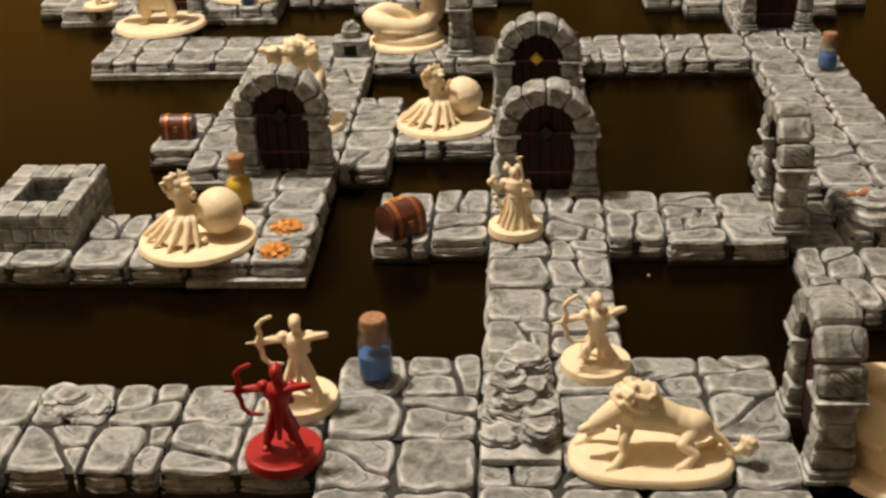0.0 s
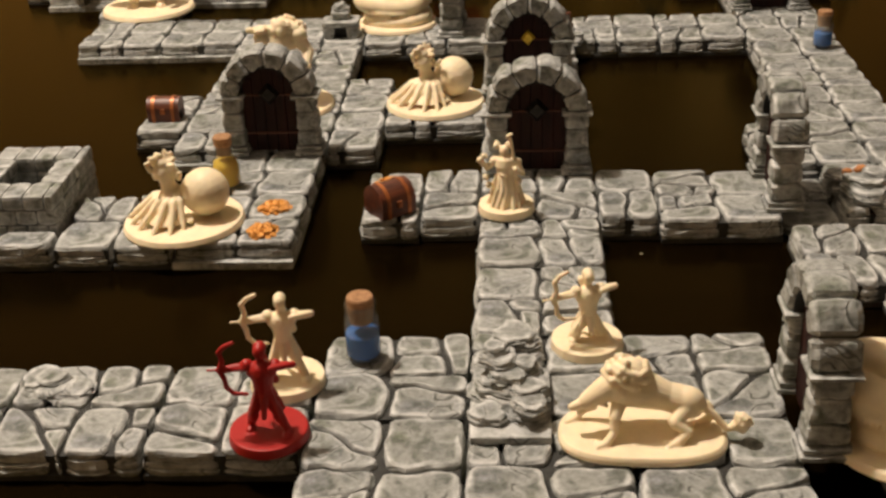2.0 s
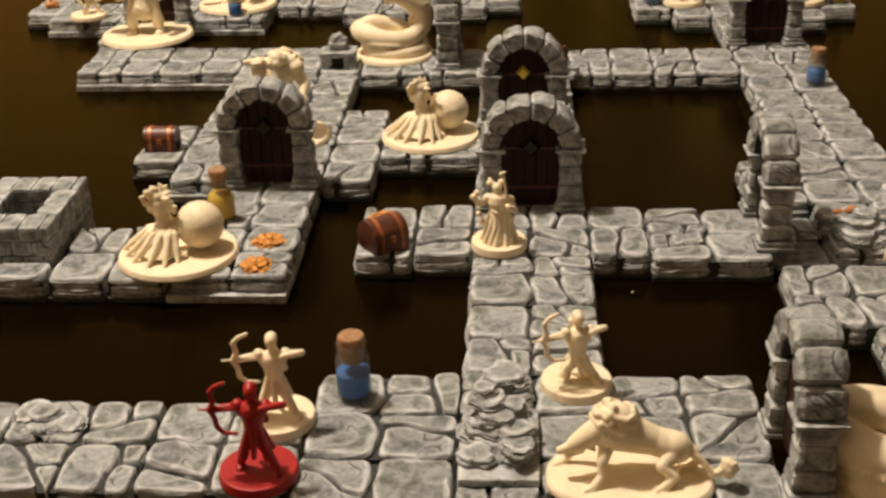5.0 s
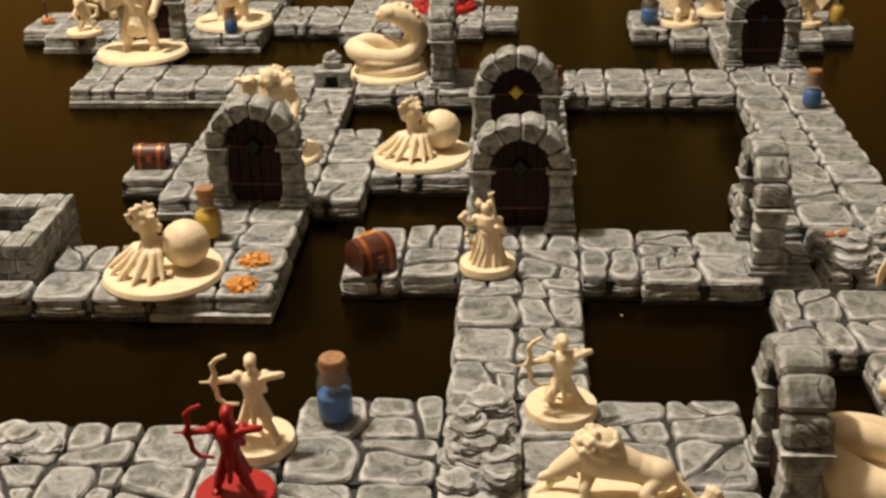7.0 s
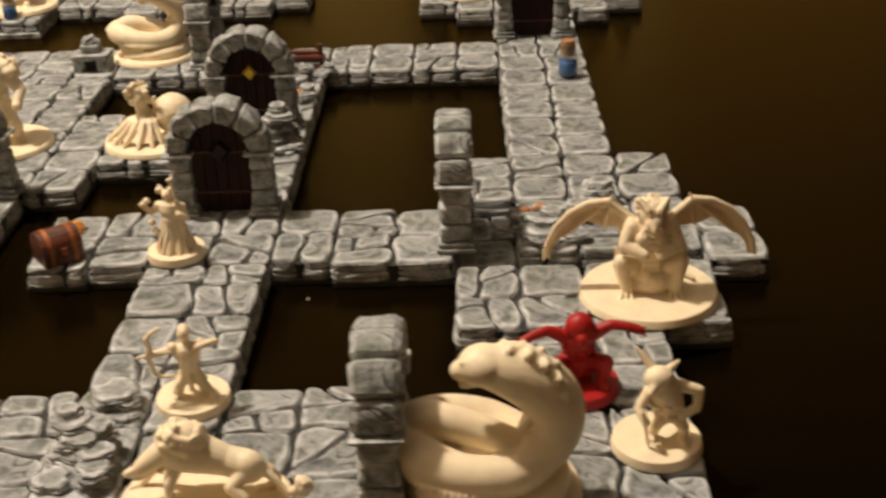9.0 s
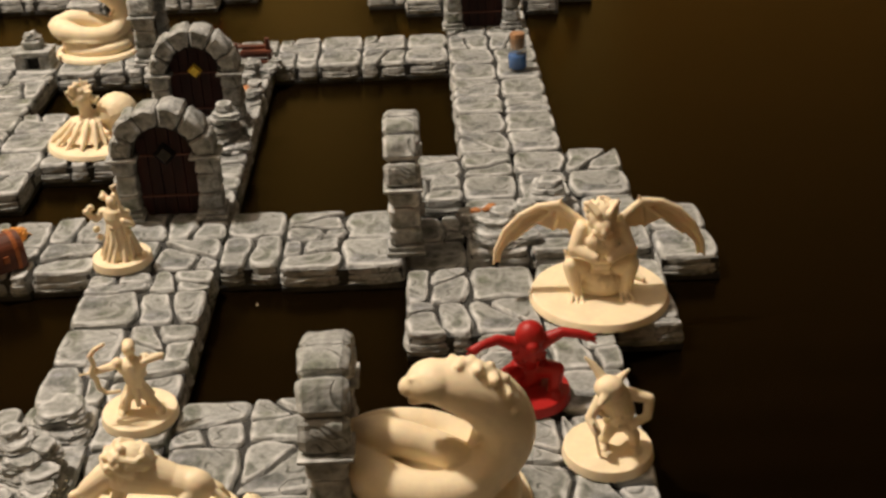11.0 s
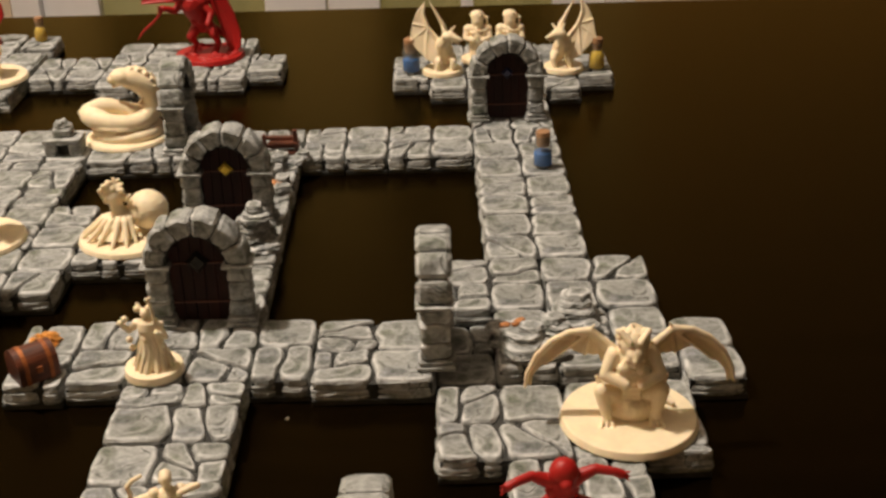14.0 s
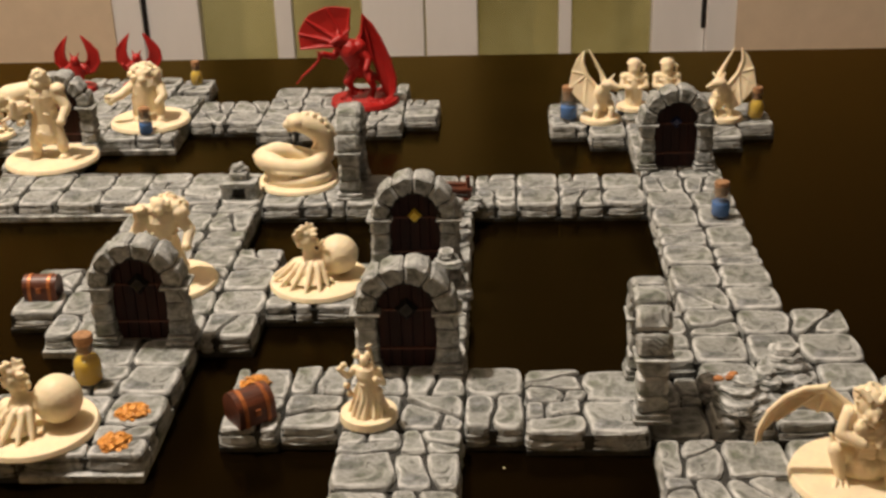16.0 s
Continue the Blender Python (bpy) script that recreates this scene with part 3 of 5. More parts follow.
# ---- well, hearth, rubble ----
def well():
    w = thing("stone_well", -7.85, 0.73, 0, 0, "square grey stone well built of small bricks", "well")
    part("well_floor", box(bmesh.new(), -0.5, 0.5, -0.6, 0.6, 0, 0.15), BASE, w)
    z = 0.0
    for row in range(4):
        h = 0.27
        off = 0.0 if row % 2 else 0.2
        for y0, y1 in ((-1.1, -0.5), (0.52, 1.1)):
            x = -0.8
            while x < 0.79:
                e = min(0.8, x + 0.36 + off)
                part("brick", block_mesh(x, e, y0, y1, z, z + h, rough=0.012, bevel=0.03, n=4), STONE, w)
                x, off = e, 0.0
        for x0, x1 in ((-0.8, -0.38), (0.38, 0.8)):
            for k in range(3):
                y = -0.5 + k * 1.02 / 3
                part("brick", block_mesh(x0, x1, y, y + 1.02 / 3, z, z + h, rough=0.012, bevel=0.03, n=4), STONE, w)
        z += h
    return w


well()


def hearth(x, y):
    h = thing("stone_hearth", x, y, TOP, 0, "small grey stone hearth with an arched niche", "hearth")
    part("block", block_mesh(-0.42, -0.14, -0.3, 0.3, 0, 0.3), STONE, h)
    part("block", block_mesh(0.14, 0.42, -0.3, 0.3, 0, 0.3), STONE, h)
    part("back", box(bmesh.new(), -0.15, 0.15, -0.1, 0.28, 0, 0.28), BASE, h, "black niche")
    part("mantel", block_mesh(-0.44, 0.44, -0.32, 0.3, 0.28, 0.44), STONE, h)
    part("cap_stone", block_mesh(-0.22, 0.22, -0.2, 0.2, 0.44, 0.64), STONE, h)
    part("cap_stone", rock_mesh(0.17, (1.1, 0.9, 0.7), at=(0, 0, 0.70)), STONE, h)
    return h


hearth(-3.55, 10.05)


def rock_slab(cx, cy, z0, z1, r, n=11):
    """One ragged layer of rock."""
    turn = rng.uniform(0, 6.28)
    poly = []
    for i in range(n):
        a = turn + 2 * math.pi * i / n
        k = r * rng.uniform(0.74, 1.10)
        poly.append((cx + k * math.cos(a), cy + k * math.sin(a)))
    return stone_mesh(poly, z0, z1, 0.0, 0.055)


def ledges(parent, layers):
    """Each layer of rock as two or three thin broken ledges."""
    for dx, dy, z0, z1, r in layers:
        n = max(1, round((z1 - z0) / 0.10))
        for i in range(n):
            a, b = z0 + (z1 - z0) * i / n, z0 + (z1 - z0) * (i + 1) / n
            off = 0.10 * r
            bm = rock_slab(dx + rng.uniform(-off, off), dy + rng.uniform(-off, off), a - 0.012, b, r * rng.uniform(0.86, 1.12))
            if bm:
                part("rock", bm, STONE, parent)


def rubble(name, x, y, layers, label, category, ember=()):
    t = thing(name, x, y, TOP - 0.012, rng.uniform(0, 30), label, category, "rubble heaps")
    ledges(t, layers)
    for dx, dy, z, r in ember:
        part("ember", rock_mesh(r, (1.3, 1, 0.5), at=(dx, dy, z)), EMBER, t, "orange painted ember", True)
    return t


rubble("rubble_heap", 1.52, 4.75, [(0, 0, 0, 0.16, 0.42), (-0.05, 0.05, 0.15, 0.34, 0.36), (0.05, 0.1, 0.33, 0.50, 0.30), (0.0, 0.05, 0.49, 0.66, 0.26), (0.05, 0.0, 0.65, 0.76, 0.25),
                                  (0.08, 0.05, 0.75, 0.90, 0.17), (0.28, -0.32, 0, 0.2, 0.16), (0.30, 0.32, 0, 0.34, 0.18), (-0.3, 0.35, 0, 0.3, 0.2)],
       "heap of grey drybrushed layered rocks beside an arch", "rubble")
rubble("rubble_heap", 1.66, 7.75, [(0, -0.45, 0, 0.22, 0.17), (0.1, 0.0, 0, 0.25, 0.17), (0.0, 0.6, 0, 0.26, 0.21), (0.08, 1.0, 0, 0.32, 0.18)],
       "pale rocks with orange embers on the corridor", "rubble", [(-0.10, -0.14, 0.12, 0.15)])
rubble("rubble_heap", 7.25, 1.55, [(0.1, 0, 0, 0.14, 0.46), (0.20, 0.06, 0.13, 0.26, 0.38), (0.26, 0.08, 0.25, 0.36, 0.30), (0.30, 0.1, 0.35, 0.46, 0.22), (-0.40, -0.3, 0, 0.22, 0.28), (-0.34, -0.24, 0.21, 0.32, 0.18), (0.2, -0.5, 0, 0.15, 0.22)],
       "heap of pale bluish-grey layered rocks in the room", "rubble")
rubble("rubble_heap", 6.5, 0.55, [(0, 0, 0, 0.14, 0.46), (0.0, 0.04, 0.13, 0.26, 0.44), (-0.02, 0.08, 0.25, 0.38, 0.40), (0.12, 0.02, 0.37, 0.46, 0.24), (-0.15, 0.5, 0, 0.30, 0.26), (0.3, -0.35, 0, 0.16, 0.25)],
       "rough grey layered rock with orange embers on top", "rubble", [(-0.18, 0.36, 0.38, 0.075), (-0.04, 0.28, 0.40, 0.06), (0.10, 0.36, 0.38, 0.075)])
rubble("rubble_heap", 0.52, -4.30, [(0, 0, 0, 0.12, 0.40), (0.12, 0.05, 0.11, 0.24, 0.34), (0.12, 0.05, 0.23, 0.32, 0.28), (-0.3, -0.1, 0, 0.14, 0.22)], "flat layered grey rocks on the corridor floor", "rubble")


rubble("rubble_heap", -5.45, -5.1, [(0, 0, 0, 0.08, 0.34), (-0.30, 0.22, 0, 0.10, 0.26), (0.25, -0.05, 0, 0.07, 0.24), (-0.12, 0.18, 0.07, 0.14, 0.22)],
       "low broken layers of grey rock on the front tiles", "rubble")


def broken_pillar(x, y):
    t = thing("broken_pillar", x, y, TOP - 0.012, 0, "broken grey stone pillar with jagged layered rock", "pillar")
    part("plinth", block_mesh(-0.5, 0.5, -0.8, 0.75, 0.0, 0.14), STONE, t)
    ledges(t, ((0, 0.05, 0.13, 0.28, 0.46), (-0.04, 0.12, 0.27, 0.42, 0.40), (-0.02, 0.16, 0.41, 0.54, 0.33), (-0.16, 0.26, 0.53, 0.66, 0.24), (-0.20, 0.30, 0.65, 0.76, 0.17),
               (0.22, 0.22, 0.41, 0.60, 0.17), (0.24, -0.36, 0.13, 0.40, 0.22), (-0.24, -0.42, 0.13, 0.26, 0.24), (0.16, -0.10, 0.27, 0.46, 0.24)))
    return t


broken_pillar(0.54, -5.55)


def wood_scraps(x, y):
    t = thing("wood_scraps", x, y, TOP, 0, "stack of red-brown planks beside a pale pitted rock", "debris")
    for k, (dx, dy, r, w) in enumerate(((0.05, 0.45, 4, 0.10), (0.10, 0.68, -6, 0.10), (0.0, 0.56, 12, 0.09), (0.12, 0.50, -10, 0.09), (0.05, 0.62, 3, 0.08))):
        part("plank", box(bmesh.new(), -0.36, 0.36, -w, w, 0, 0.07, 0.012), RUST, t, "", at=P(dx, dy, 0.01 + 0.075 * k, 0, 2 * (-1) ** k, r))
    for dx, dy, h in ((-0.30, 0.40, 0.52), (0.40, 0.48, 0.60), (0.38, 0.74, 0.5)):
        part("post", box(bmesh.new(), -0.045, 0.045, -0.045, 0.045, 0, h, 0.01), RUST, t, at=P(dx, dy, 0, 4, -4, 15))
    rock = part("rock", rock_mesh(0.20, (1.35, 0.9, 0.85), at=(0.02, -0.05, 0.12), rough=0.2), STONE, t)
    # black lumps set on the rock's face stand in for shaded hollows
    for dx, dz in ((-0.10, 0.17), (0.04, 0.15), (-0.03, 0.07)):
        bm = bmesh.new()
        stamp(bm, 2, (dx, -0.20, dz), 0.045, (1, 0.6, 1.1))
        part("pit", bm, BASE, rock, "black lump standing in for a shaded hollow", True)
    ledges(t, ((0.42, -0.05, 0.0, 0.10, 0.18), (0.55, 0.2, 0.0, 0.16, 0.16)))
    return t


wood_scraps(1.5, 9.15)


# ---- bottles, coins, chests ----
def lathe(bm, prof, seg=28):
    loops = []
    for r, z in prof:
        loops.append([bm.verts.new((r * math.cos(2 * math.pi * i / seg), r * math.sin(2 * math.pi * i / seg), z)) for i in range(seg)])
    for a, b in zip(loops, loops[1:]):
        for i in range(seg):
            bm.faces.new((a[i], a[(i + 1) % seg], b[(i + 1) % seg], b[i]))
    bm.faces.new(loops[0][::-1])
    bm.faces.new(loops[-1])
    return bm


def bottle(x, y, liquid, tint, scale=1.0, necked=False, fill=0.40):
    """A corked phial: straight-sided, or with a shoulder under a narrow neck."""
    b = thing("potion_bottle", x, y, TOP + 0.012, 0, f"small corked glass bottle of {tint} liquid", "bottle", "corked bottles")
    s = scale
    if necked:
        prof = [(0.19, 0.0), (0.235, 0.02), (0.25, 0.08), (0.25, 0.40), (0.225, 0.50), (0.16, 0.57), (0.15, 0.70), (0.175, 0.73), (0.175, 0.77),
                (0.135, 0.77), (0.135, 0.58), (0.205, 0.49), (0.232, 0.39), (0.232, 0.09), (0.19, 0.035)]
        cork = [(0.115, 0.60), (0.132, 0.64), (0.134, 0.77), (0.16, 0.79), (0.165, 0.93), (0.15, 0.95)]
    else:
        prof = [(0.20, 0.0), (0.235, 0.02), (0.245, 0.07), (0.24, 0.56), (0.225, 0.64), (0.205, 0.68), (0.212, 0.80), (0.218, 0.83),
                (0.192, 0.83), (0.190, 0.68), (0.212, 0.62), (0.226, 0.55), (0.23, 0.08), (0.2, 0.035)]
        cork = [(0.14, 0.55), (0.16, 0.58), (0.178, 0.78), (0.182, 0.92), (0.168, 0.945)]
    g = part("glass", lathe(bmesh.new(), [(r * s, z * s) for r, z in prof]), GLASS, b, "clear glass", True)
    g.visible_shadow = False
    drink = [(0.19, 0.036), (0.230, 0.085), (0.228, 0.38), (0.224, 0.40)] if fill < 0.42 else [(0.19, 0.036), (0.230, 0.085), (0.230, 0.38), (0.20, 0.48), (0.14, fill)]
    part("liquid", lathe(bmesh.new(), [(r * s, z * s) for r, z in drink]), liquid, b, f"{tint} liquid", True)
    part("cork", lathe(bmesh.new(), [(r * s, z * s) for r, z in cork]), CORK, b, "brown cork")
    return b


bottle(-1.45, -4.36, BLUE, "blue")
bottle(7.48, 8.45, BLUE, "blue", 0.88)
bottle(-4.52, 1.35, AMBER, "yellow", 1.0, True, 0.50)
bottle(4.5, 15.4, BLUE, "blue")
bottle(9.55, 15.3, AMBER, "yellow", 0.92, True, 0.56)
bottle(-6.7, 19.3, AMBER, "yellow", 0.78, True, 0.56)
bottle(-7.05, 14.65, BLUE, "pale blue", 0.8)


COIN = mesh_of("coin", lathe(bmesh.new(), [(0.040, 0.0), (0.050, 0.004), (0.050, 0.016), (0.040, 0.020)], 10), GOLD)


def coins(x, y):
    """A low mound with single coins lying all over it."""
    t = thing("coin_pile", x, y, TOP - 0.002, rng.uniform(0, 360), "small pile of orange-gold coins on a flagstone", "coin pile", "coin piles")
    bm = bmesh.new()
    stamp(bm, 3, (0, 0, 0), 0.24, (1, 0.95, 0.36))
    part("mound", bm, GOLD, t, "", True)
    for i in range(70):
        a, r = rng.uniform(0, 6.28), 0.27 * math.sqrt(rng.random())
        top = 0.086 * math.sqrt(max(0.0, 1 - (r / 0.24) ** 2))
        ob = new("coin", COIN)
        ob.parent = t
        ob.matrix_basis = P(r * math.cos(a), r * math.sin(a) * 0.95, top + rng.uniform(0.0, 0.02), rng.uniform(-32, 32), rng.uniform(-32, 32), 0)


coins(-3.5, 0.36)
coins(-3.56, -0.53)
coins(-1.60, 1.25)


def chest(x, y, rz, label, L=0.66, W=0.46, tip=0.0):
    c = thing("treasure_chest", x, y, TOP, rz, label, "chest", "treasure chests")
    c.matrix_basis = P(x, y, TOP, tip, 0, rz)
    part("chest_box", box(bmesh.new(), -L / 2, L / 2, -W / 2, W / 2, 0, 0.24, 0.015), RUST, c)
    bm = bmesh.new()
    bmesh.ops.create_cone(bm, cap_ends=True, segments=28, radius1=W / 2, radius2=W / 2, depth=L, matrix=Matrix.Translation((0, 0, 0.24)) @ Matrix.Rotation(math.pi / 2, 4, "Y"))
    lid = part("lid", bm, RUST, c)
    for u in (-0.6, 0.6):
        bm = bmesh.new()
        bmesh.ops.create_cone(bm, cap_ends=True, segments=28, radius1=W / 2 + 0.015, radius2=W / 2 + 0.015, depth=0.07,
                              matrix=Matrix.Translation((u * L / 2, 0, 0.24)) @ Matrix.Rotation(math.pi / 2, 4, "Y"))
        part("strap", bm, COPPER, lid, "orange metal strap")
        part("strap", box(bmesh.new(), u * L / 2 - 0.035, u * L / 2 + 0.035, -W / 2 - 0.015, W / 2 + 0.015, 0.0, 0.24, 0.008), COPPER, c, "orange metal strap")
    part("lock", box(bmesh.new(), -0.05, 0.05, -W / 2 - 0.03, -W / 2, 0.17, 0.29, 0.01), COPPER, c, "metal lock plate")
    return c


chest(-6.5, 4.75, 0, "red-brown treasure chest with two metal straps")
chest(-1.50, 0.24, 38, "red-brown treasure chest lying beside gold coins", 0.66, 0.6)


def torch(x, y):
    t = thing("torch_stand", x, y, TOP - 0.01, 0, "small orange-painted brazier with a thin post", "torch")
    part("bowl", rock_mesh(0.17, (1.2, 1.0, 0.6), at=(0, 0, 0.1)), EMBER, t, "", True)
    part("post", lathe(bmesh.new(), [(0.035, 0.1), (0.03, 0.6), (0.05, 0.66), (0.03, 0.72)], 10), RUST, t)
    return t


torch(-12.65, 15.7)
bm = rock_mesh(0.018, (1, 1, 0.5))
single("crumb", bm, CREAM, 2.65, -0.58, 0.006, 0, "tiny pale crumb on the dark table", "crumb", smooth=True)


# ---- miniatures ----
def mini(name, bm, material, x, y, rz, label, group="miniatures", voxel=0.02, z=TOP + 0.01, size=1.0, calm=3):
    if size != 1.0:
        for v in bm.verts:
            v.co *= size
    ob = single(name, bm, material, x, y, z, rz, label, "miniature", group)
    m = ob.modifiers.new("melt", "REMESH")
    m.mode, m.voxel_size, m.use_smooth_shade = "VOXEL", voxel * U, True
    s = ob.modifiers.new("soften", "SMOOTH")
    s.factor, s.iterations = 0.5, calm
    return ob


def curls(bm, centre, spread, count, r0, r1, seed):
    """Small knots of hair, fur or armour scattered over an ellipsoid."""
    r2 = random.Random(seed)
    for _ in range(count):
        d = Vector((r2.gauss(0, 1), r2.gauss(0, 1), r2.gauss(0, 1))).normalized()
        q = Vector(centre) + Vector((d.x * spread[0], d.y * spread[1], d.z * spread[2]))
        t = d.cross(Vector((0.3, 0.2, 1))).normalized() * r2.uniform(0.5, 1.4) * r1
        limb(bm, q - t, q + t, r2.uniform(r0, r1), r0, 6)


def web(bm, rows, thick=0.03):
    """A thin leathery wing: rows of points across, from the arm to the trailing edge."""
    n = len(rows[0])
    for side in (0, 1):
        grid = [[bm.verts.new(Vector(p) + Vector((0, thick * side, 0))) for p in row] for row in rows]
        for a, b in zip(grid, grid[1:]):
            for i in range(n - 1):
                bm.faces.new((a[i], a[i + 1], b[i + 1], b[i]) if side else (a[i + 1], a[i], b[i], b[i + 1]))
        if side == 0:
            low = grid
    ring0 = low[0] + [r[-1] for r in low[1:]] + low[-1][-2::-1] + [r[0] for r in low[-2:0:-1]]
    ring1 = grid[0] + [r[-1] for r in grid[1:]] + grid[-1][-2::-1] + [r[0] for r in grid[-2:0:-1]]
    for i in range(len(ring0)):
        j = (i + 1) % len(ring0)
        bm.faces.new((ring0[i], ring0[j], ring1[j], ring1[i]))


def archer(bm, crouch=0.0):
    disc(bm, 0.5, 0.13)
    k = 1.0 - crouch
    hip = Vector((0, 0, 0.13 + 0.50 * k))
    chest_ = hip + Vector((0.0, -0.02, 0.34))
    knee_a, knee_b = Vector((-0.16, -0.04, 0.13 + 0.27 * k)), Vector((0.15, -0.06, 0.13 + 0.27 * k))
    for knee, foot in ((knee_a, (-0.22, 0.02, 0.15)), (knee_b, (0.26, -0.10, 0.15))):
        limb(bm, foot, knee, 0.05, 0.062)
        limb(bm, knee, hip, 0.066, 0.095)
        ball(bm, Vector(foot) + Vector((0, -0.05, 0.0)), 0.07, squash=(0.8, 1.4, 0.6))
        limb(bm, knee + Vector((0, 0, -0.05)), knee + Vector((0, 0, -0.09)), 0.075, 0.06)
    limb(bm, hip, chest_, 0.105, 0.15)
    ball(bm, chest_, 0.165, squash=(1.15, 0.75, 0.8))
    for z in (0.0, 0.07, 0.14):
        limb(bm, hip + Vector((-0.08, -0.07, z)), hip + Vector((0.08, -0.07, z)), 0.035, 0.035, 8)
    ball(bm, chest_ + Vector((0, -0.01, 0.27)), 0.088, squash=(0.9, 1, 1.12))
    ball(bm, chest_ + Vector((0, 0.04, 0.30)), 0.085)
    limb(bm, chest_, chest_ + Vector((0, 0, 0.2)), 0.06, 0.05)
    grip = chest_ + Vector((-0.50, -0.04, 0.03))
    for s in (-1, 1):
        ball(bm, chest_ + Vector((s * 0.17, 0, 0.08)), 0.08)
    limb(bm, chest_ + Vector((-0.14, 0, 0.06)), chest_ + Vector((-0.33, -0.02, 0.05)), 0.058, 0.05)
    limb(bm, chest_ + Vector((-0.33, -0.02, 0.05)), grip, 0.05, 0.042)
    limb(bm, chest_ + Vector((0.14, 0, 0.06)), chest_ + Vector((0.38, 0.02, 0.07)), 0.058, 0.045)
    limb(bm, chest_ + Vector((0.38, 0.02, 0.07)), chest_ + Vector((0.14, -0.12, 0.1)), 0.045, 0.04)
    limb(bm, grip + Vector((-0.14, 0, 0)), grip + Vector((0.34, -0.03, 0.03)), 0.018, 0.018, 6)
    # split coat skirt hanging from the belt
    for a in range(7):
        t = math.radians(20 + 320 * a / 6) + math.pi / 2
        top = hip + Vector((0.09 * math.cos(t), 0.08 * math.sin(t), 0.03))
        limb(bm, top, hip + Vector((0.20 * math.cos(t), 0.17 * math.sin(t), -0.24 * k)), 0.05, 0.035, 8)
    bow = [grip + Vector((x, 0, z)) for x, z in ((0.30, -0.34), (0.14, -0.33), (0.06, -0.24), (0.05, -0.12), (0.0, 0.0), (0.05, 0.12), (0.02, 0.25), (0.09, 0.33), (0.20, 0.38))]
    chain(bm, bow, [0.024, 0.030, 0.034, 0.034, 0.042, 0.034, 0.034, 0.032, 0.028], 8)
    # quiver across the back
    limb(bm, chest_ + Vector((0.12, 0.14, -0.22)), chest_ + Vector((-0.04, 0.16, 0.16)), 0.05, 0.06)


bm = bmesh.new()
archer(bm)
mini("archer_miniature", bm, CREAM, -2.38, -5.0, 5, "cream plastic archer miniature drawing a bow", voxel=0.012, calm=2)
bm = bmesh.new()
archer(bm)
mini("archer_miniature", bm, RED, -2.42, -6.17, 0, "red plastic archer miniature drawing a bow", voxel=0.012, calm=2)
bm = bmesh.new()
archer(bm, 0.35)
mini("archer_miniature", bm, CREAM, 1.57, -4.1, 15, "cream plastic crouching archer miniature aiming a bow", voxel=0.012, calm=2)


def drider(bm, spikes):
    disc(bm, 1.02, 0.10, seg=72)
    ball(bm, (0.40, 0.08, 0.53), 0.405, 28)
    r2 = random.Random(5)
    for _ in range(spikes):
        a, b = r2.uniform(0, 6.28), r2.uniform(0.15, 1.4)
        d = Vector((math.cos(a) * math.cos(b), math.sin(a) * math.cos(b), math.sin(b)))
        limb(bm, Vector((0.40, 0.08, 0.52)) + d * 0.36, Vector((0.40, 0.08, 0.52)) + d * 0.385, 0.045, 0.035, 6)
    limb(bm, (0.20, 0.06, 0.48), (-0.12, 0.02, 0.52), 0.16, 0.15)
    # bodice, shoulders, head with writhing hair, raised arms
    limb(bm, (-0.14, 0.0, 0.52), (-0.20, -0.02, 0.80), 0.17, 0.115)
    limb(bm, (-0.20, -0.02, 0.80), (-0.22, -0.03, 0.94), 0.13, 0.16)
    ball(bm, (-0.22, -0.04, 1.08), 0.11)
    curls(bm, (-0.20, 0.0, 0.90), (0.20, 0.12, 0.12), 22, 0.03, 0.05, 14)
    for k in range(11):
        a = 0.57 * k
        p = Vector((-0.22, -0.02, 1.10))
        q = p + Vector((0.16 * math.cos(a), 0.08 * math.sin(2 * a), 0.11 * math.sin(a) + 0.02))
        chain(bm, [p, q, q + Vector((0.07 * math.cos(a + 0.9), 0.0, 0.06 * math.sin(a + 0.9)))], [0.06, 0.048, 0.034], 6)
    chain(bm, [(-0.12, -0.02, 0.92), (0.04, -0.10, 0.84), (0.10, -0.20, 0.98)], [0.05, 0.042, 0.04], 8)
    chain(bm, [(-0.32, -0.02, 0.92), (-0.42, -0.10, 0.98), (-0.46, -0.14, 1.12)], [0.05, 0.04, 0.036], 8)
    # long narrow legs sweep from the waist down to the rim of the disc
    feet = ((-0.90, 0.22), (-0.92, -0.02), (-0.80, -0.28), (-0.62, -0.50), (-0.34, -0.68), (-0.06, -0.68), (0.12, -0.50))
    rows = [[], [], []]
    for k, (fx, fy) in enumerate(feet):
        hip = Vector((-0.15 + 0.02 * k, -0.03, 0.56))
        foot = Vector((fx, fy, 0.12))
        knee = hip.lerp(foot, 0.42) + Vector((0, 0, 0.10))
        chain(bm, [hip, knee, hip.lerp(foot, 0.75) + Vector((0, 0, 0.03)), foot], [0.075, 0.065, 0.056, 0.036], 8)
        rows[0].append(hip + Vector((0, 0, -0.03)))
        rows[1].append(knee + Vector((0, 0, -0.05)))
        rows[2].append(hip.lerp(foot, 0.84) + Vector((0, 0, -0.02)))
    web(bm, rows, 0.05)
    ball(bm, (-0.22, -0.14, 0.30), 0.24, squash=(1.2, 1.0, 0.9))
    curls(bm, (0.0, -0.32, 0.16), (0.22, 0.16, 0.06), 14, 0.025, 0.045, 8)


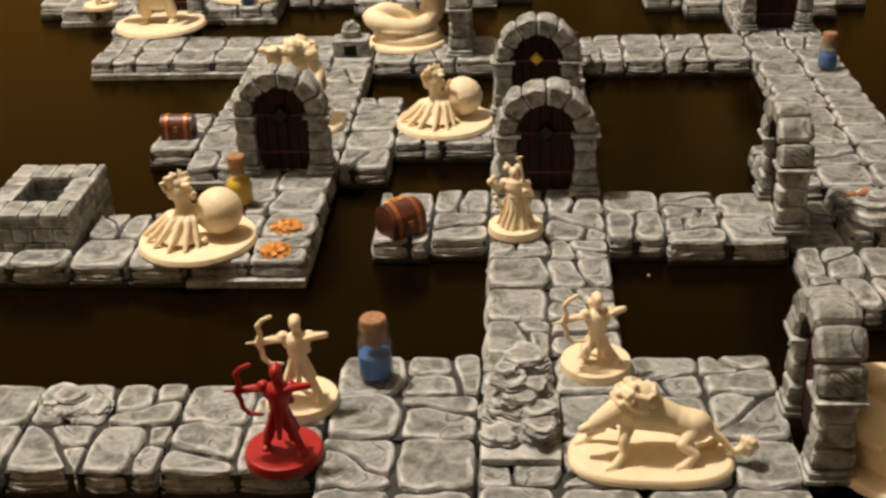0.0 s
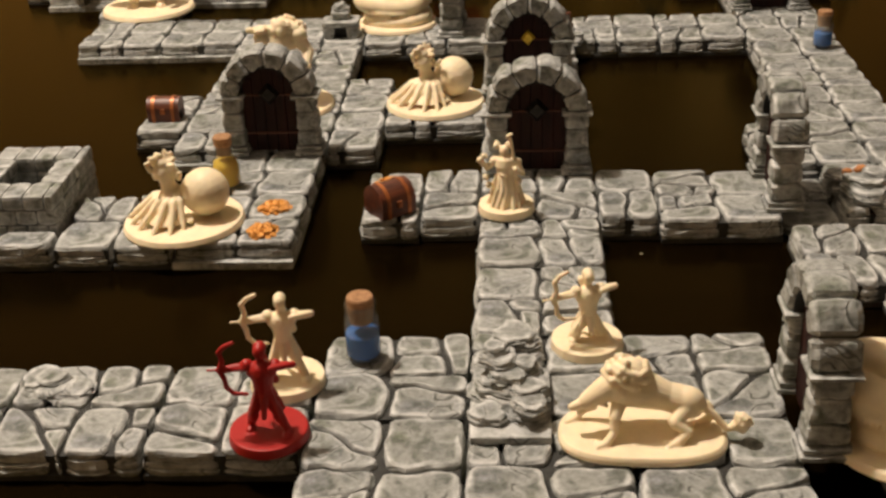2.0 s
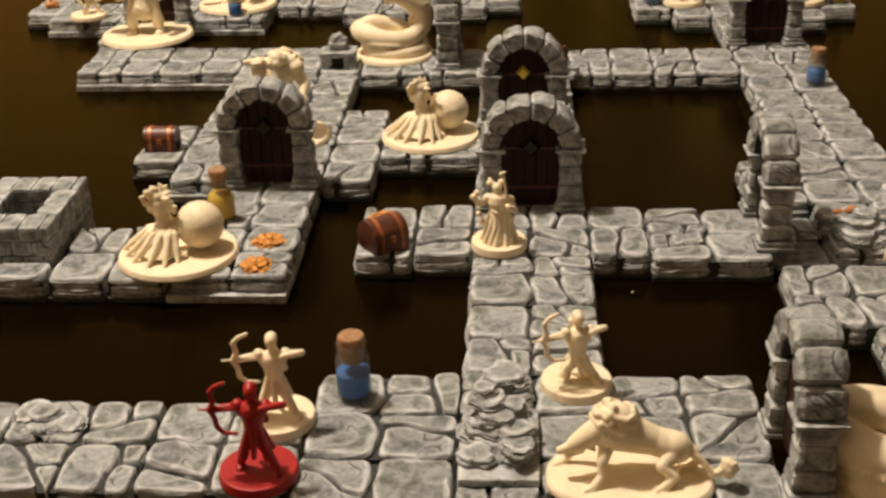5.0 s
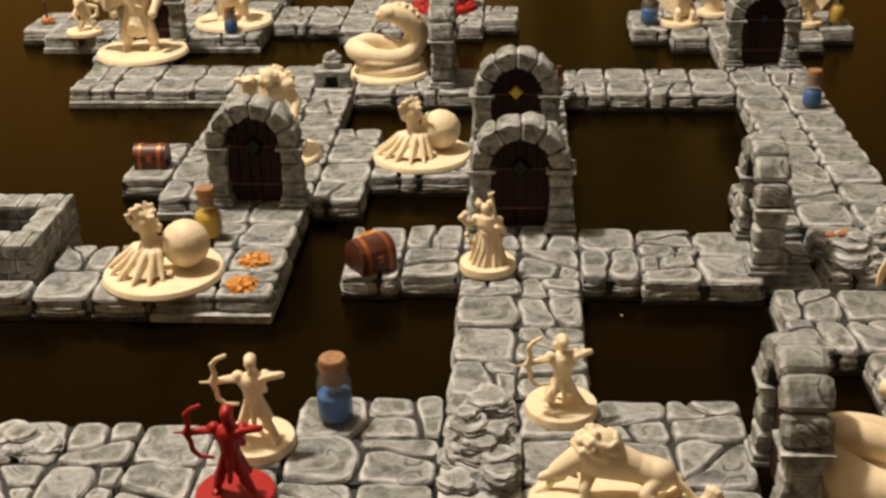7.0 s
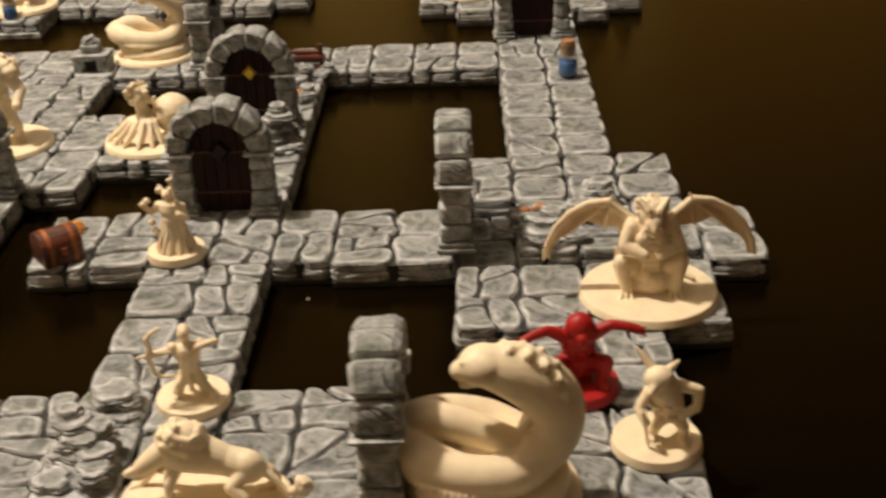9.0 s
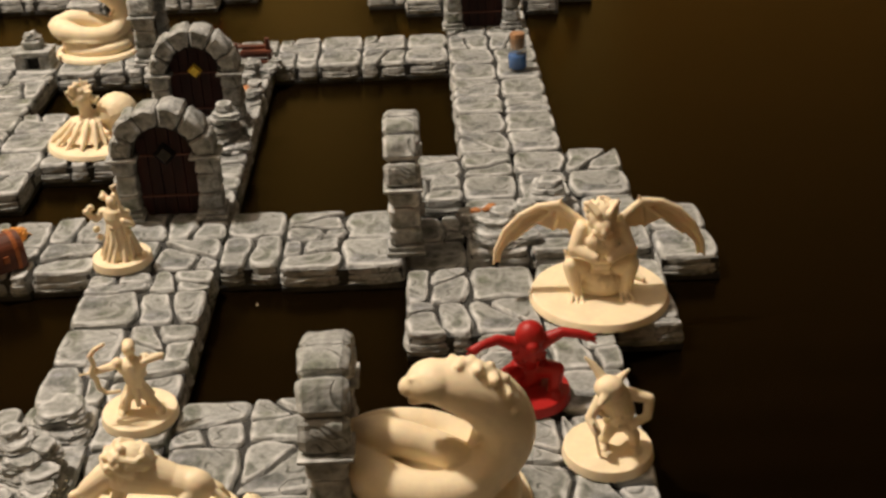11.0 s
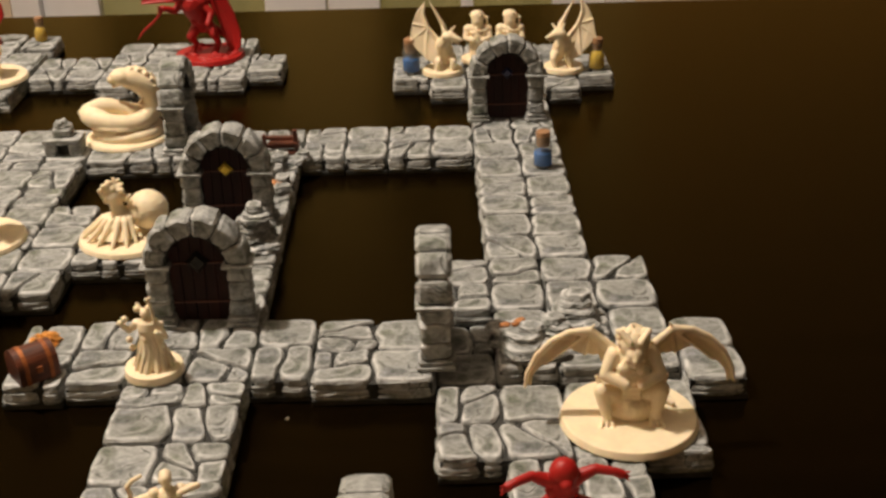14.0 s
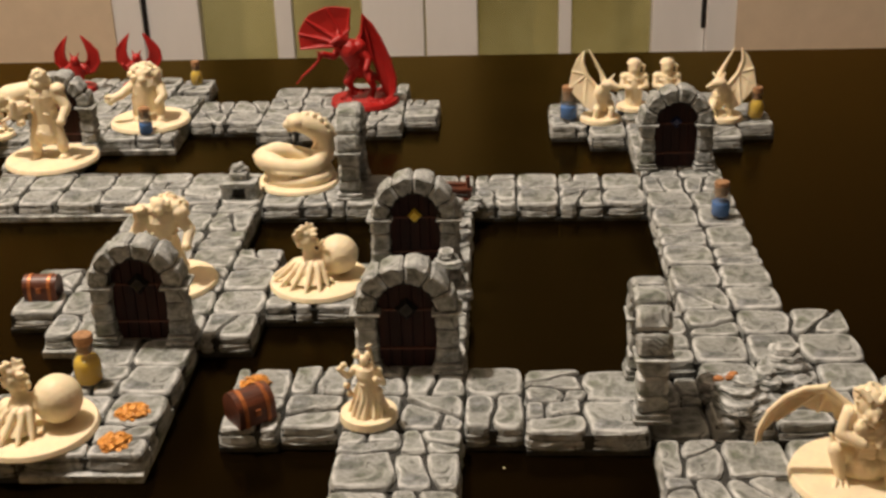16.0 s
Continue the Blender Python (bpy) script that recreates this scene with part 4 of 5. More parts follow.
for x, y, rz, spikes in ((-4.95, -0.12, 0, 0), (-1.02, 5.3, 12, 34)):
    bm = bmesh.new()
    drider(bm, spikes)
    mini("spider_miniature", bm, CREAM, x, y, rz, "cream plastic spider-bodied monster with round abdomen on disc", voxel=0.014, calm=2)


def mage(bm):
    disc(bm, 0.5, 0.14)
    lathe(bm, [(0.27, 0.13), (0.25, 0.3), (0.19, 0.52), (0.15, 0.68), (0.19, 0.86), (0.16, 0.98), (0.08, 1.05)], 24)
    r2 = random.Random(11)
    for k in range(13):
        a = 2 * math.pi * k / 13 + r2.uniform(-0.15, 0.15)
        w = r2.uniform(0.19, 0.24)
        chain(bm, [(0.31 * math.cos(a), 0.31 * math.sin(a), 0.16), (w * math.cos(a + 0.25), w * math.sin(a + 0.25), 0.46), (0.14 * math.cos(a + 0.1), 0.14 * math.sin(a + 0.1), 0.70)], [0.045, 0.040, 0.034], 8)
    ball(bm, (-0.02, -0.02, 1.12), 0.095, squash=(0.9, 1, 1.1))
    for s in (-1, 1):
        ball(bm, (s * 0.19, 0, 0.93), 0.085, squash=(1.1, 1, 0.8))
    # crooked arms, one towards a staff, one holding a cluster
    chain(bm, [(0.18, 0, 0.92), (0.30, -0.05, 0.74), (0.20, -0.14, 0.84)], [0.065, 0.055, 0.05], 8)
    chain(bm, [(-0.18, 0, 0.92), (-0.32, -0.06, 0.80), (-0.38, -0.14, 0.92)], [0.065, 0.055, 0.05], 8)
    limb(bm, (0.24, -0.10, 0.44), (0.10, -0.04, 1.34), 0.03, 0.028, 8)
    chain(bm, [(0.10, -0.04, 1.32), (0.05, -0.04, 1.40), (0.12, -0.04, 1.44)], [0.03, 0.035, 0.025], 8)
    for p in ((-0.42, -0.14, 0.97), (-0.36, -0.10, 1.03), (-0.16, 0, 1.19), (0.04, 0.02, 1.22), (-0.34, -0.06, 0.62), (-0.28, -0.10, 0.50), (0.24, -0.08, 0.60)):
        ball(bm, p, 0.062, 8)
    chain(bm, [(-0.10, 0.02, 1.16), (-0.17, 0.04, 1.26)], [0.05, 0.03], 8)
    curls(bm, (0.0, 0.0, 0.72), (0.18, 0.18, 0.10), 16, 0.022, 0.036, 2)


bm = bmesh.new()
mage(bm)
mini("mage_miniature", bm, CREAM, 0.46, 0.20, -12, "cream plastic robed figure miniature with a staff", voxel=0.012, size=0.96, calm=2)


def beast(bm):
    # rounded oblong base
    n = 64
    loops = []
    for z, k in ((0.0, 1.0), (0.06, 1.0), (0.11, 0.955)):
        loop = []
        for i in range(n):
            a = 2 * math.pi * i / n
            c, q = math.cos(a), math.sin(a)
            loop.append(bm.verts.new((1.01 * k * math.copysign(abs(c) ** 0.74, c), 0.60 * k * math.copysign(abs(q) ** 0.74, q), z)))
        loops.append(loop)
    for a, b in zip(loops, loops[1:]):
        for i in range(n):
            bm.faces.new((a[i], a[(i + 1) % n], b[(i + 1) % n], b[i]))
    bm.faces.new(loops[0][::-1])
    bm.faces.new(loops[-1])
    # lean body sloping from the maned shoulders to the haunches
    chain(bm, [(-0.24, 0.08, 0.70), (0.02, 0.10, 0.62), (0.28, 0.10, 0.53), (0.50, 0.08, 0.48)], [0.26, 0.23, 0.18, 0.19], 20)
    ball(bm, (-0.17, 0.08, 0.82), 0.24, 24, (1.1, 0.85, 1.0))
    ball(bm, (0.52, 0.06, 0.47), 0.20, 24, (1.1, 0.9, 1.05))
    # head stretched forward and down, jaws parted
    chain(bm, [(-0.32, 0.04, 0.76), (-0.50, 0.0, 0.65), (-0.66, -0.04, 0.55)], [0.18, 0.145, 0.11], 16)
    chain(bm, [(-0.62, -0.04, 0.56), (-0.84, -0.07, 0.47)], [0.08, 0.055], 12)
    chain(bm, [(-0.60, -0.04, 0.47), (-0.76, -0.06, 0.39)], [0.06, 0.035], 12)
    for s in (-1, 1):
        limb(bm, (-0.52, 0.0 + 0.08 * s, 0.70), (-0.42, 0.02 + 0.12 * s, 0.79), 0.05, 0.02, 8)
    curls(bm, (-0.20, 0.07, 0.84), (0.26, 0.20, 0.22), 70, 0.035, 0.06, 3)
    curls(bm, (-0.44, 0.02, 0.60), (0.14, 0.13, 0.14), 22, 0.025, 0.04, 4)
    # legs, set wide, with the light base showing between them
    for hip, knee, hock, foot, r in (
            ((-0.28, -0.04, 0.56), (-0.34, -0.18, 0.40), (-0.34, -0.24, 0.24), (-0.44, -0.33, 0.13), 0.10),
            ((-0.30, 0.18, 0.56), (-0.52, 0.22, 0.40), (-0.66, 0.22, 0.26), (-0.80, 0.18, 0.13), 0.08),
            ((0.52, -0.02, 0.46), (0.36, -0.16, 0.34), (0.52, -0.22, 0.24), (0.40, -0.28, 0.13), 0.11),
            ((0.58, 0.14, 0.46), (0.76, 0.12, 0.38), (0.84, 0.14, 0.24), (0.72, 0.14, 0.13), 0.10)):
        chain(bm, [hip, knee, hock, foot], [r, r * 0.72, r * 0.52, r * 0.55], 12)
        for d in (-1, 0, 1):
            limb(bm, foot, Vector(foot) + Vector((-0.11, 0.05 * d - 0.02, -0.005)), 0.042, 0.022, 6)
    limb(bm, (-0.12, 0.10, 0.48), (0.34, 0.10, 0.44), 0.10, 0.08)
    # tail sweeping low to a tuft past the edge
    chain(bm, [(0.66, 0.05, 0.46), (0.84, 0.0, 0.34), (0.98, -0.04, 0.18), (1.08, -0.04, 0.20)], [0.065, 0.045, 0.045, 0.05], 12)
    ball(bm, (1.16, -0.03, 0.26), 0.12, 24, (0.9, 0.9, 1.2))
    curls(bm, (1.16, -0.03, 0.27), (0.10, 0.09, 0.12), 18, 0.025, 0.04, 6)


bm = bmesh.new()
beast(bm)
mini("beast_miniature", bm, CREAM, 2.12, -6.2, -2, "cream plastic maned beast miniature on an oval base", voxel=0.013, calm=2)


def serpent(bm, s=1.0):
    disc(bm, 1.0 * s, 0.10, seg=80)

    def tube(pts, radii, squash=1.0):
        """A smooth body through the points, resampled finely."""
        n = len(pts)
        for i in range(n - 1):
            p = [Vector(pts[max(0, min(n - 1, i + k))]) for k in (-1, 0, 1, 2)]
            r = [radii[max(0, min(n - 1, i + k))] for k in (-1, 0, 1, 2)]
            for j in range(9):
                t = j / 9

                def spline(q):
                    return 0.5 * (2 * q[1] + (q[2] - q[0]) * t + (2 * q[0] - 5 * q[1] + 4 * q[2] - q[3]) * t * t + (3 * q[1] - q[0] - 3 * q[2] + q[3]) * t * t * t)
                stamp(bm, 3, spline(p) * s, max(0.02, spline(r)) * s, (1, 1, squash))

    # lower coil: tail tip in front, round the back
    low = []
    for i in range(15):
        f = i / 14
        a = math.radians(215 + f * 400)
        r = 0.76 - 0.14 * f
        low.append((r * math.cos(a), 0.85 * r * math.sin(a), 0.18 + 0.14 * f))
    tube(low, [0.04 + 0.14 * min(1.0, 0.25 + f / 8) for f in range(15)])
    # the thick upper loop leans out to one side with a blunt fold
    tube([(0.40, 0.40, 0.42), (-0.10, 0.50, 0.52), (-0.56, 0.28, 0.62), (-0.82, -0.06, 0.66), (-0.62, -0.34, 0.62), (-0.10, -0.46, 0.52), (0.38, -0.30, 0.50), (0.60, 0.02, 0.62)],
         [0.20, 0.22, 0.24, 0.22, 0.24, 0.22, 0.22, 0.23])
    tube([(-0.50, 0.10, 0.74), (-0.78, -0.10, 0.78), (-0.98, -0.18, 0.72)], [0.20, 0.17, 0.08])
    ball(bm, Vector((-0.10, 0.06, 0.46)) * s, 0.44 * s, 28, (1.15, 0.95, 0.62))
    tube([(-0.90, -0.06, 0.70), (-0.50, -0.10, 0.86), (-0.02, -0.06, 0.78), (0.46, -0.06, 0.62)], [0.13, 0.19, 0.17, 0.16])
    # neck rising and bending back over the coils
    tube([(0.50, -0.10, 0.54), (0.66, 0.08, 0.74), (0.70, 0.12, 1.02), (0.58, 0.08, 1.28), (0.34, 0.0, 1.46), (0.10, -0.06, 1.54)],
         [0.24, 0.28, 0.30, 0.30, 0.27, 0.22])
    # head: brow, snout, parted jaw
    ball(bm, Vector((0.06, -0.08, 1.56)) * s, 0.24 * s, 28, (1.1, 1.0, 0.85))
    tube([(0.0, -0.10, 1.56), (-0.18, -0.14, 1.50)], [0.15, 0.10])
    tube([(0.02, -0.10, 1.44), (-0.14, -0.14, 1.36)], [0.10, 0.055])
    for d in (-1, 1):
        limb(bm, Vector((0.02, -0.08 + 0.12 * d, 1.68)) * s, Vector((-0.12, -0.12 + 0.10 * d, 1.64)) * s, 0.05 * s, 0.03 * s)
    # ragged crest down the nape
    for k in range(15):
        f = k / 14
        a = math.radians(105 - 150 * f)
        p = Vector((0.34 + 0.40 * math.cos(a), 0.04, 1.24 + 0.46 * math.sin(a)))
        q = Vector((0.34 + 0.50 * math.cos(a), 0.08 * (-1) ** k, 1.24 + 0.50 * math.sin(a)))
        limb(bm, p * s, q * s, 0.085 * s, 0.05 * s, 8)
    # belly plates inside the bend and a toothed edge on the upper loop
    for k in range(11):
        a = math.radians(70 - 14 * k)
        p = Vector((0.34 + 0.19 * math.cos(a), 0.02, 1.18 + 0.30 * math.sin(a)))
        limb(bm, (p + Vector((0, -0.15, 0))) * s, (p + Vector((0, 0.15, 0))) * s, 0.036 * s, 0.036 * s, 8)
    for k in range(24):
        f = k / 23
        a = math.radians(195 + 125 * f)
        p = Vector((-0.14 + 0.72 * math.cos(a), -0.06 + 0.62 * math.sin(a), 0.52 - 0.10 * f))
        limb(bm, p * s, (p + Vector((0.02 * math.cos(a), 0.04 * math.sin(a), -0.05))) * s, 0.032 * s, 0.018 * s, 6)


bm = bmesh.new()
serpent(bm)
mini("serpent_miniature", bm, CREAM, -2.28, 10.9, 0, "cream plastic coiled serpent miniature with raised head", voxel=0.018, calm=3)
bm = bmesh.new()
serpent(bm, 1.15)
mini("serpent_miniature", bm, CREAM, 5.35, -6.1, -15, "large cream plastic coiled serpent miniature near the arch", voxel=0.018, calm=4)


def along(pts, f):
    """A point part of the way along a row of points."""
    u = f * (len(pts) - 1)
    i = min(len(pts) - 2, int(u))
    return Vector(pts[i]).lerp(Vector(pts[i + 1]), u - i)


def spread_wing(bm, s):
    """A bat wing to the side s: an arched arm with a scalloped web under its inner half."""
    arm = [(s * x, y, z) for x, y, z in ((0.26, 0.10, 1.08), (0.46, 0.14, 1.22), (0.60, 0.16, 1.33), (0.90, 0.18, 1.30), (1.16, 0.18, 1.18), (1.38, 0.16, 0.98), (1.52, 0.12, 0.72), (1.55, 0.08, 0.54))]
    top, low = [], []
    for i in range(25):
        f = i / 24
        p = along(arm, f)
        depth = 0.50 * (1 - f) ** 0.75 * (0.62 + 0.38 * abs(math.cos(f * math.pi * 3.0))) if f > 0.12 else 0.34
        top.append(tuple(p))
        low.append((p.x - s * 0.10 * f, p.y + 0.03, p.z - max(0.02, depth)))
    mid = [tuple((Vector(a) + Vector(b)) / 2 + Vector((0, 0.05, 0))) for a, b in zip(top, low)]
    web(bm, [top, mid, low], 0.05)
    chain(bm, arm, [0.07, 0.065, 0.06, 0.05, 0.045, 0.04, 0.034, 0.022], 10)
    limb(bm, arm[2], Vector(arm[2]) + Vector((-s * 0.05, -0.02, 0.10)), 0.04, 0.015, 6)
    for f in (0.34, 0.67):
        limb(bm, arm[2], low[round(24 * f)], 0.034, 0.022, 6)


def gargoyle(bm):
    disc(bm, 1.04, 0.12, seg=80)
    # a coiled lower body with folded, feathered haunches
    for k in range(30):
        a = k * 0.36
        stamp(bm, 2, (0.06 + 0.24 * math.cos(a), 0.08 + 0.20 * math.sin(a), 0.22 + 0.005 * k), 0.15)
    ball(bm, (0.04, 0.04, 0.24), 0.34, 28, (1.1, 0.9, 0.6))
    limb(bm, (0, 0.10, 0.36), (0, 0.02, 0.98), 0.20, 0.25, 20)
    for s in (-1, 1):
        ball(bm, (s * 0.12, -0.18, 0.92), 0.12, squash=(1.1, 0.8, 0.9))
        chain(bm, [(s * 0.20, 0.02, 0.42), (s * 0.44, -0.12, 0.56), (s * 0.36, -0.20, 0.22)], [0.15, 0.12, 0.08], 14)
        for k in range(7):
            f = k / 6
            limb(bm, (s * (0.34 + 0.06 * f), -0.10, 0.36 + 0.20 * f), (s * (0.47 + 0.05 * f), -0.06, 0.50 + 0.26 * f), 0.06, 0.025, 8)
        for k in range(3):
            limb(bm, (s * (0.30 + 0.06 * k), -0.22, 0.18), (s * (0.28 + 0.09 * k), -0.36, 0.13), 0.04, 0.018, 6)
        # arms crossed before the chest
        chain(bm, [(s * 0.28, -0.02, 1.04), (s * 0.40, -0.14, 0.82), (s * 0.12, -0.30, 0.74)], [0.12, 0.095, 0.075], 14)
        spread_wing(bm, s)
        chain(bm, [(s * 0.08, -0.24, 1.34), (s * 0.20, -0.14, 1.46), (s * 0.24, 0.0, 1.40)], [0.05, 0.045, 0.03], 8)
    for k in range(5):
        limb(bm, (-0.10, -0.22 + 0.02 * k, 0.84 - 0.09 * k), (0.10, -0.22 + 0.02 * k, 0.84 - 0.09 * k), 0.05, 0.05, 8)
    ball(bm, (0, -0.06, 1.24), 0.22, 28)
    ball(bm, (0, -0.22, 1.16), 0.13, 24, (1.05, 1, 0.9))
    limb(bm, (0, -0.28, 1.22), (0, -0.34, 1.12), 0.045, 0.05, 8)
    curls(bm, (0, -0.02, 1.30), (0.23, 0.19, 0.16), 60, 0.026, 0.044, 9)
    curls(bm, (0, -0.20, 1.04), (0.15, 0.10, 0.12), 20, 0.022, 0.036, 12)
    chain(bm, [(0.2, 0.26, 0.26), (0.5, 0.40, 0.2), (0.68, 0.16, 0.17)], [0.12, 0.08, 0.04])


bm = bmesh.new()
gargoyle(bm)
for v in bm.verts:
    if v.co.z > 0.13:
        v.co.z = 0.13 + (v.co.z - 0.13) * 1.12
mini("winged_beast_miniature", bm, CREAM, 7.88, -1.55, 0, "cream plastic crouching winged beast miniature on disc", voxel=0.015, calm=2)


def brute(bm, s=1.0, tall=1.0):
    disc(bm, 1.0 * s, 0.10, seg=72)
    for d in (-1, 1):
        chain(bm, [(d * 0.32, -0.02, 0.12), (d * 0.30, -0.08, 0.48 * tall), (d * 0.14, 0, 0.86 * tall)], [0.10, 0.12, 0.19], 14)
        chain(bm, [(d * 0.32, 0, 1.46 * tall), (d * 0.54, -0.08, 1.16 * tall), (d * 0.46, -0.32, 0.94 * tall)], [0.16, 0.115, 0.09], 14)
        ball(bm, (d * 0.33, -0.10, 0.14), 0.13, squash=(0.9, 1.4, 0.6))
        ball(bm, (d * 0.36, 0, 1.52 * tall), 0.18, squash=(1, 1, 0.8))
        ball(bm, (d * 0.46, -0.34, 0.92 * tall), 0.11)
        limb(bm, (d * 0.30, -0.06, 0.40 * tall), (d * 0.31, -0.06, 0.30 * tall), 0.15, 0.13)
    limb(bm, (0, 0, 0.85 * tall), (0, 0.02, 1.4 * tall), 0.25, 0.32, 20)
    limb(bm, (0, -0.02, 0.80 * tall), (0, -0.02, 0.60 * tall), 0.24, 0.30, 18)
    ball(bm, (0, -0.08, 1.72 * tall), 0.17)
    ball(bm, (0, -0.20, 1.66 * tall), 0.10)
    curls(bm, (0, -0.02, 1.66 * tall), (0.22, 0.20, 0.20), 46, 0.028, 0.05, 21)
    curls(bm, (0, 0.0, 1.10 * tall), (0.30, 0.30, 0.30), 36, 0.025, 0.045, 22)
    curls(bm, (0, -0.02, 0.66 * tall), (0.28, 0.28, 0.10), 24, 0.022, 0.04, 23)


bm = bmesh.new()
brute(bm)
# a long barrel laid over the shoulder, and a bulky pack
chain(bm, [(0.30, 0.02, 1.62), (-0.30, -0.06, 1.66), (-0.62, -0.12, 1.70)], [0.12, 0.10, 0.06], 14)
curls(bm, (-0.36, -0.08, 1.64), (0.22, 0.10, 0.10), 16, 0.03, 0.05, 26)
ball(bm, (0.16, 0.26, 1.46), 0.34, 28, (1.1, 0.8, 1.0))
curls(bm, (0.16, 0.26, 1.48), (0.36, 0.28, 0.34), 44, 0.03, 0.055, 24)
mini("brute_miniature", bm, CREAM, -4.1, 5.3, 10, "cream plastic hulking brute miniature behind an arch", voxel=0.017, calm=2)
bm = bmesh.new()
brute(bm, 1.08, 1.12)
# a bulging sack carried across the shoulder
chain(bm, [(0.10, 0.10, 1.72), (-0.32, 0.0, 1.66), (-0.72, -0.08, 1.56), (-1.0, -0.08, 1.46)], [0.14, 0.22, 0.27, 0.20], 22)
ball(bm, (-0.55, -0.14, 1.34), 0.27, 28, (1.2, 0.9, 0.8))
curls(bm, (-0.60, -0.08, 1.46), (0.44, 0.28, 0.26), 60, 0.03, 0.055, 25)
chain(bm, [(-0.40, -0.2, 1.4), (-0.58, -0.38, 1.20), (-0.56, -0.40, 1.50)], [0.12, 0.10, 0.08], 12)
ball(bm, (0.02, -0.10, 2.02), 0.15)
curls(bm, (0.02, -0.08, 2.06), (0.15, 0.14, 0.12), 26, 0.03, 0.05, 27)
mini("giant_miniature", bm, CREAM, -9.0, 12.7, 0, "tall cream plastic giant miniature carrying a load", voxel=0.018, size=1.12, calm=2)


def lion_man(bm):
    disc(bm, 1.0, 0.10, seg=72)
    for d in (-1, 1):
        chain(bm, [(d * 0.30, -0.04, 0.12), (d * 0.28, -0.06, 0.36), (d * 0.20, 0, 0.62)], [0.11, 0.13, 0.22], 14)
        ball(bm, (d * 0.30, -0.12, 0.14), 0.12, squash=(0.9, 1.4, 0.6))
    limb(bm, (0, 0.02, 0.56), (0.02, 0.0, 1.05), 0.33, 0.36, 22)
    chain(bm, [(-0.32, -0.04, 0.98), (-0.58, -0.26, 0.80), (-0.80, -0.38, 0.72)], [0.14, 0.11, 0.10], 14)
    chain(bm, [(0.32, -0.04, 0.98), (0.46, -0.22, 0.76), (0.34, -0.36, 0.62)], [0.14, 0.11, 0.09], 14)
    curls(bm, (-0.84, -0.38, 0.72), (0.10, 0.10, 0.10), 14, 0.03, 0.05, 31)
    ball(bm, (0, -0.12, 1.26), 0.22, 24)
    ball(bm, (0, -0.28, 1.18), 0.12)
    curls(bm, (0, -0.02, 1.24), (0.34, 0.26, 0.26), 70, 0.05, 0.085, 32)
    curls(bm, (0, 0.0, 0.78), (0.34, 0.32, 0.26), 44, 0.022, 0.04, 33)


bm = bmesh.new()
lion_man(bm)
mini("maned_miniature", bm, CREAM, -7.2, 15.7, 0, "cream plastic curly-maned monster miniature on disc", voxel=0.018, size=1.12, calm=2)


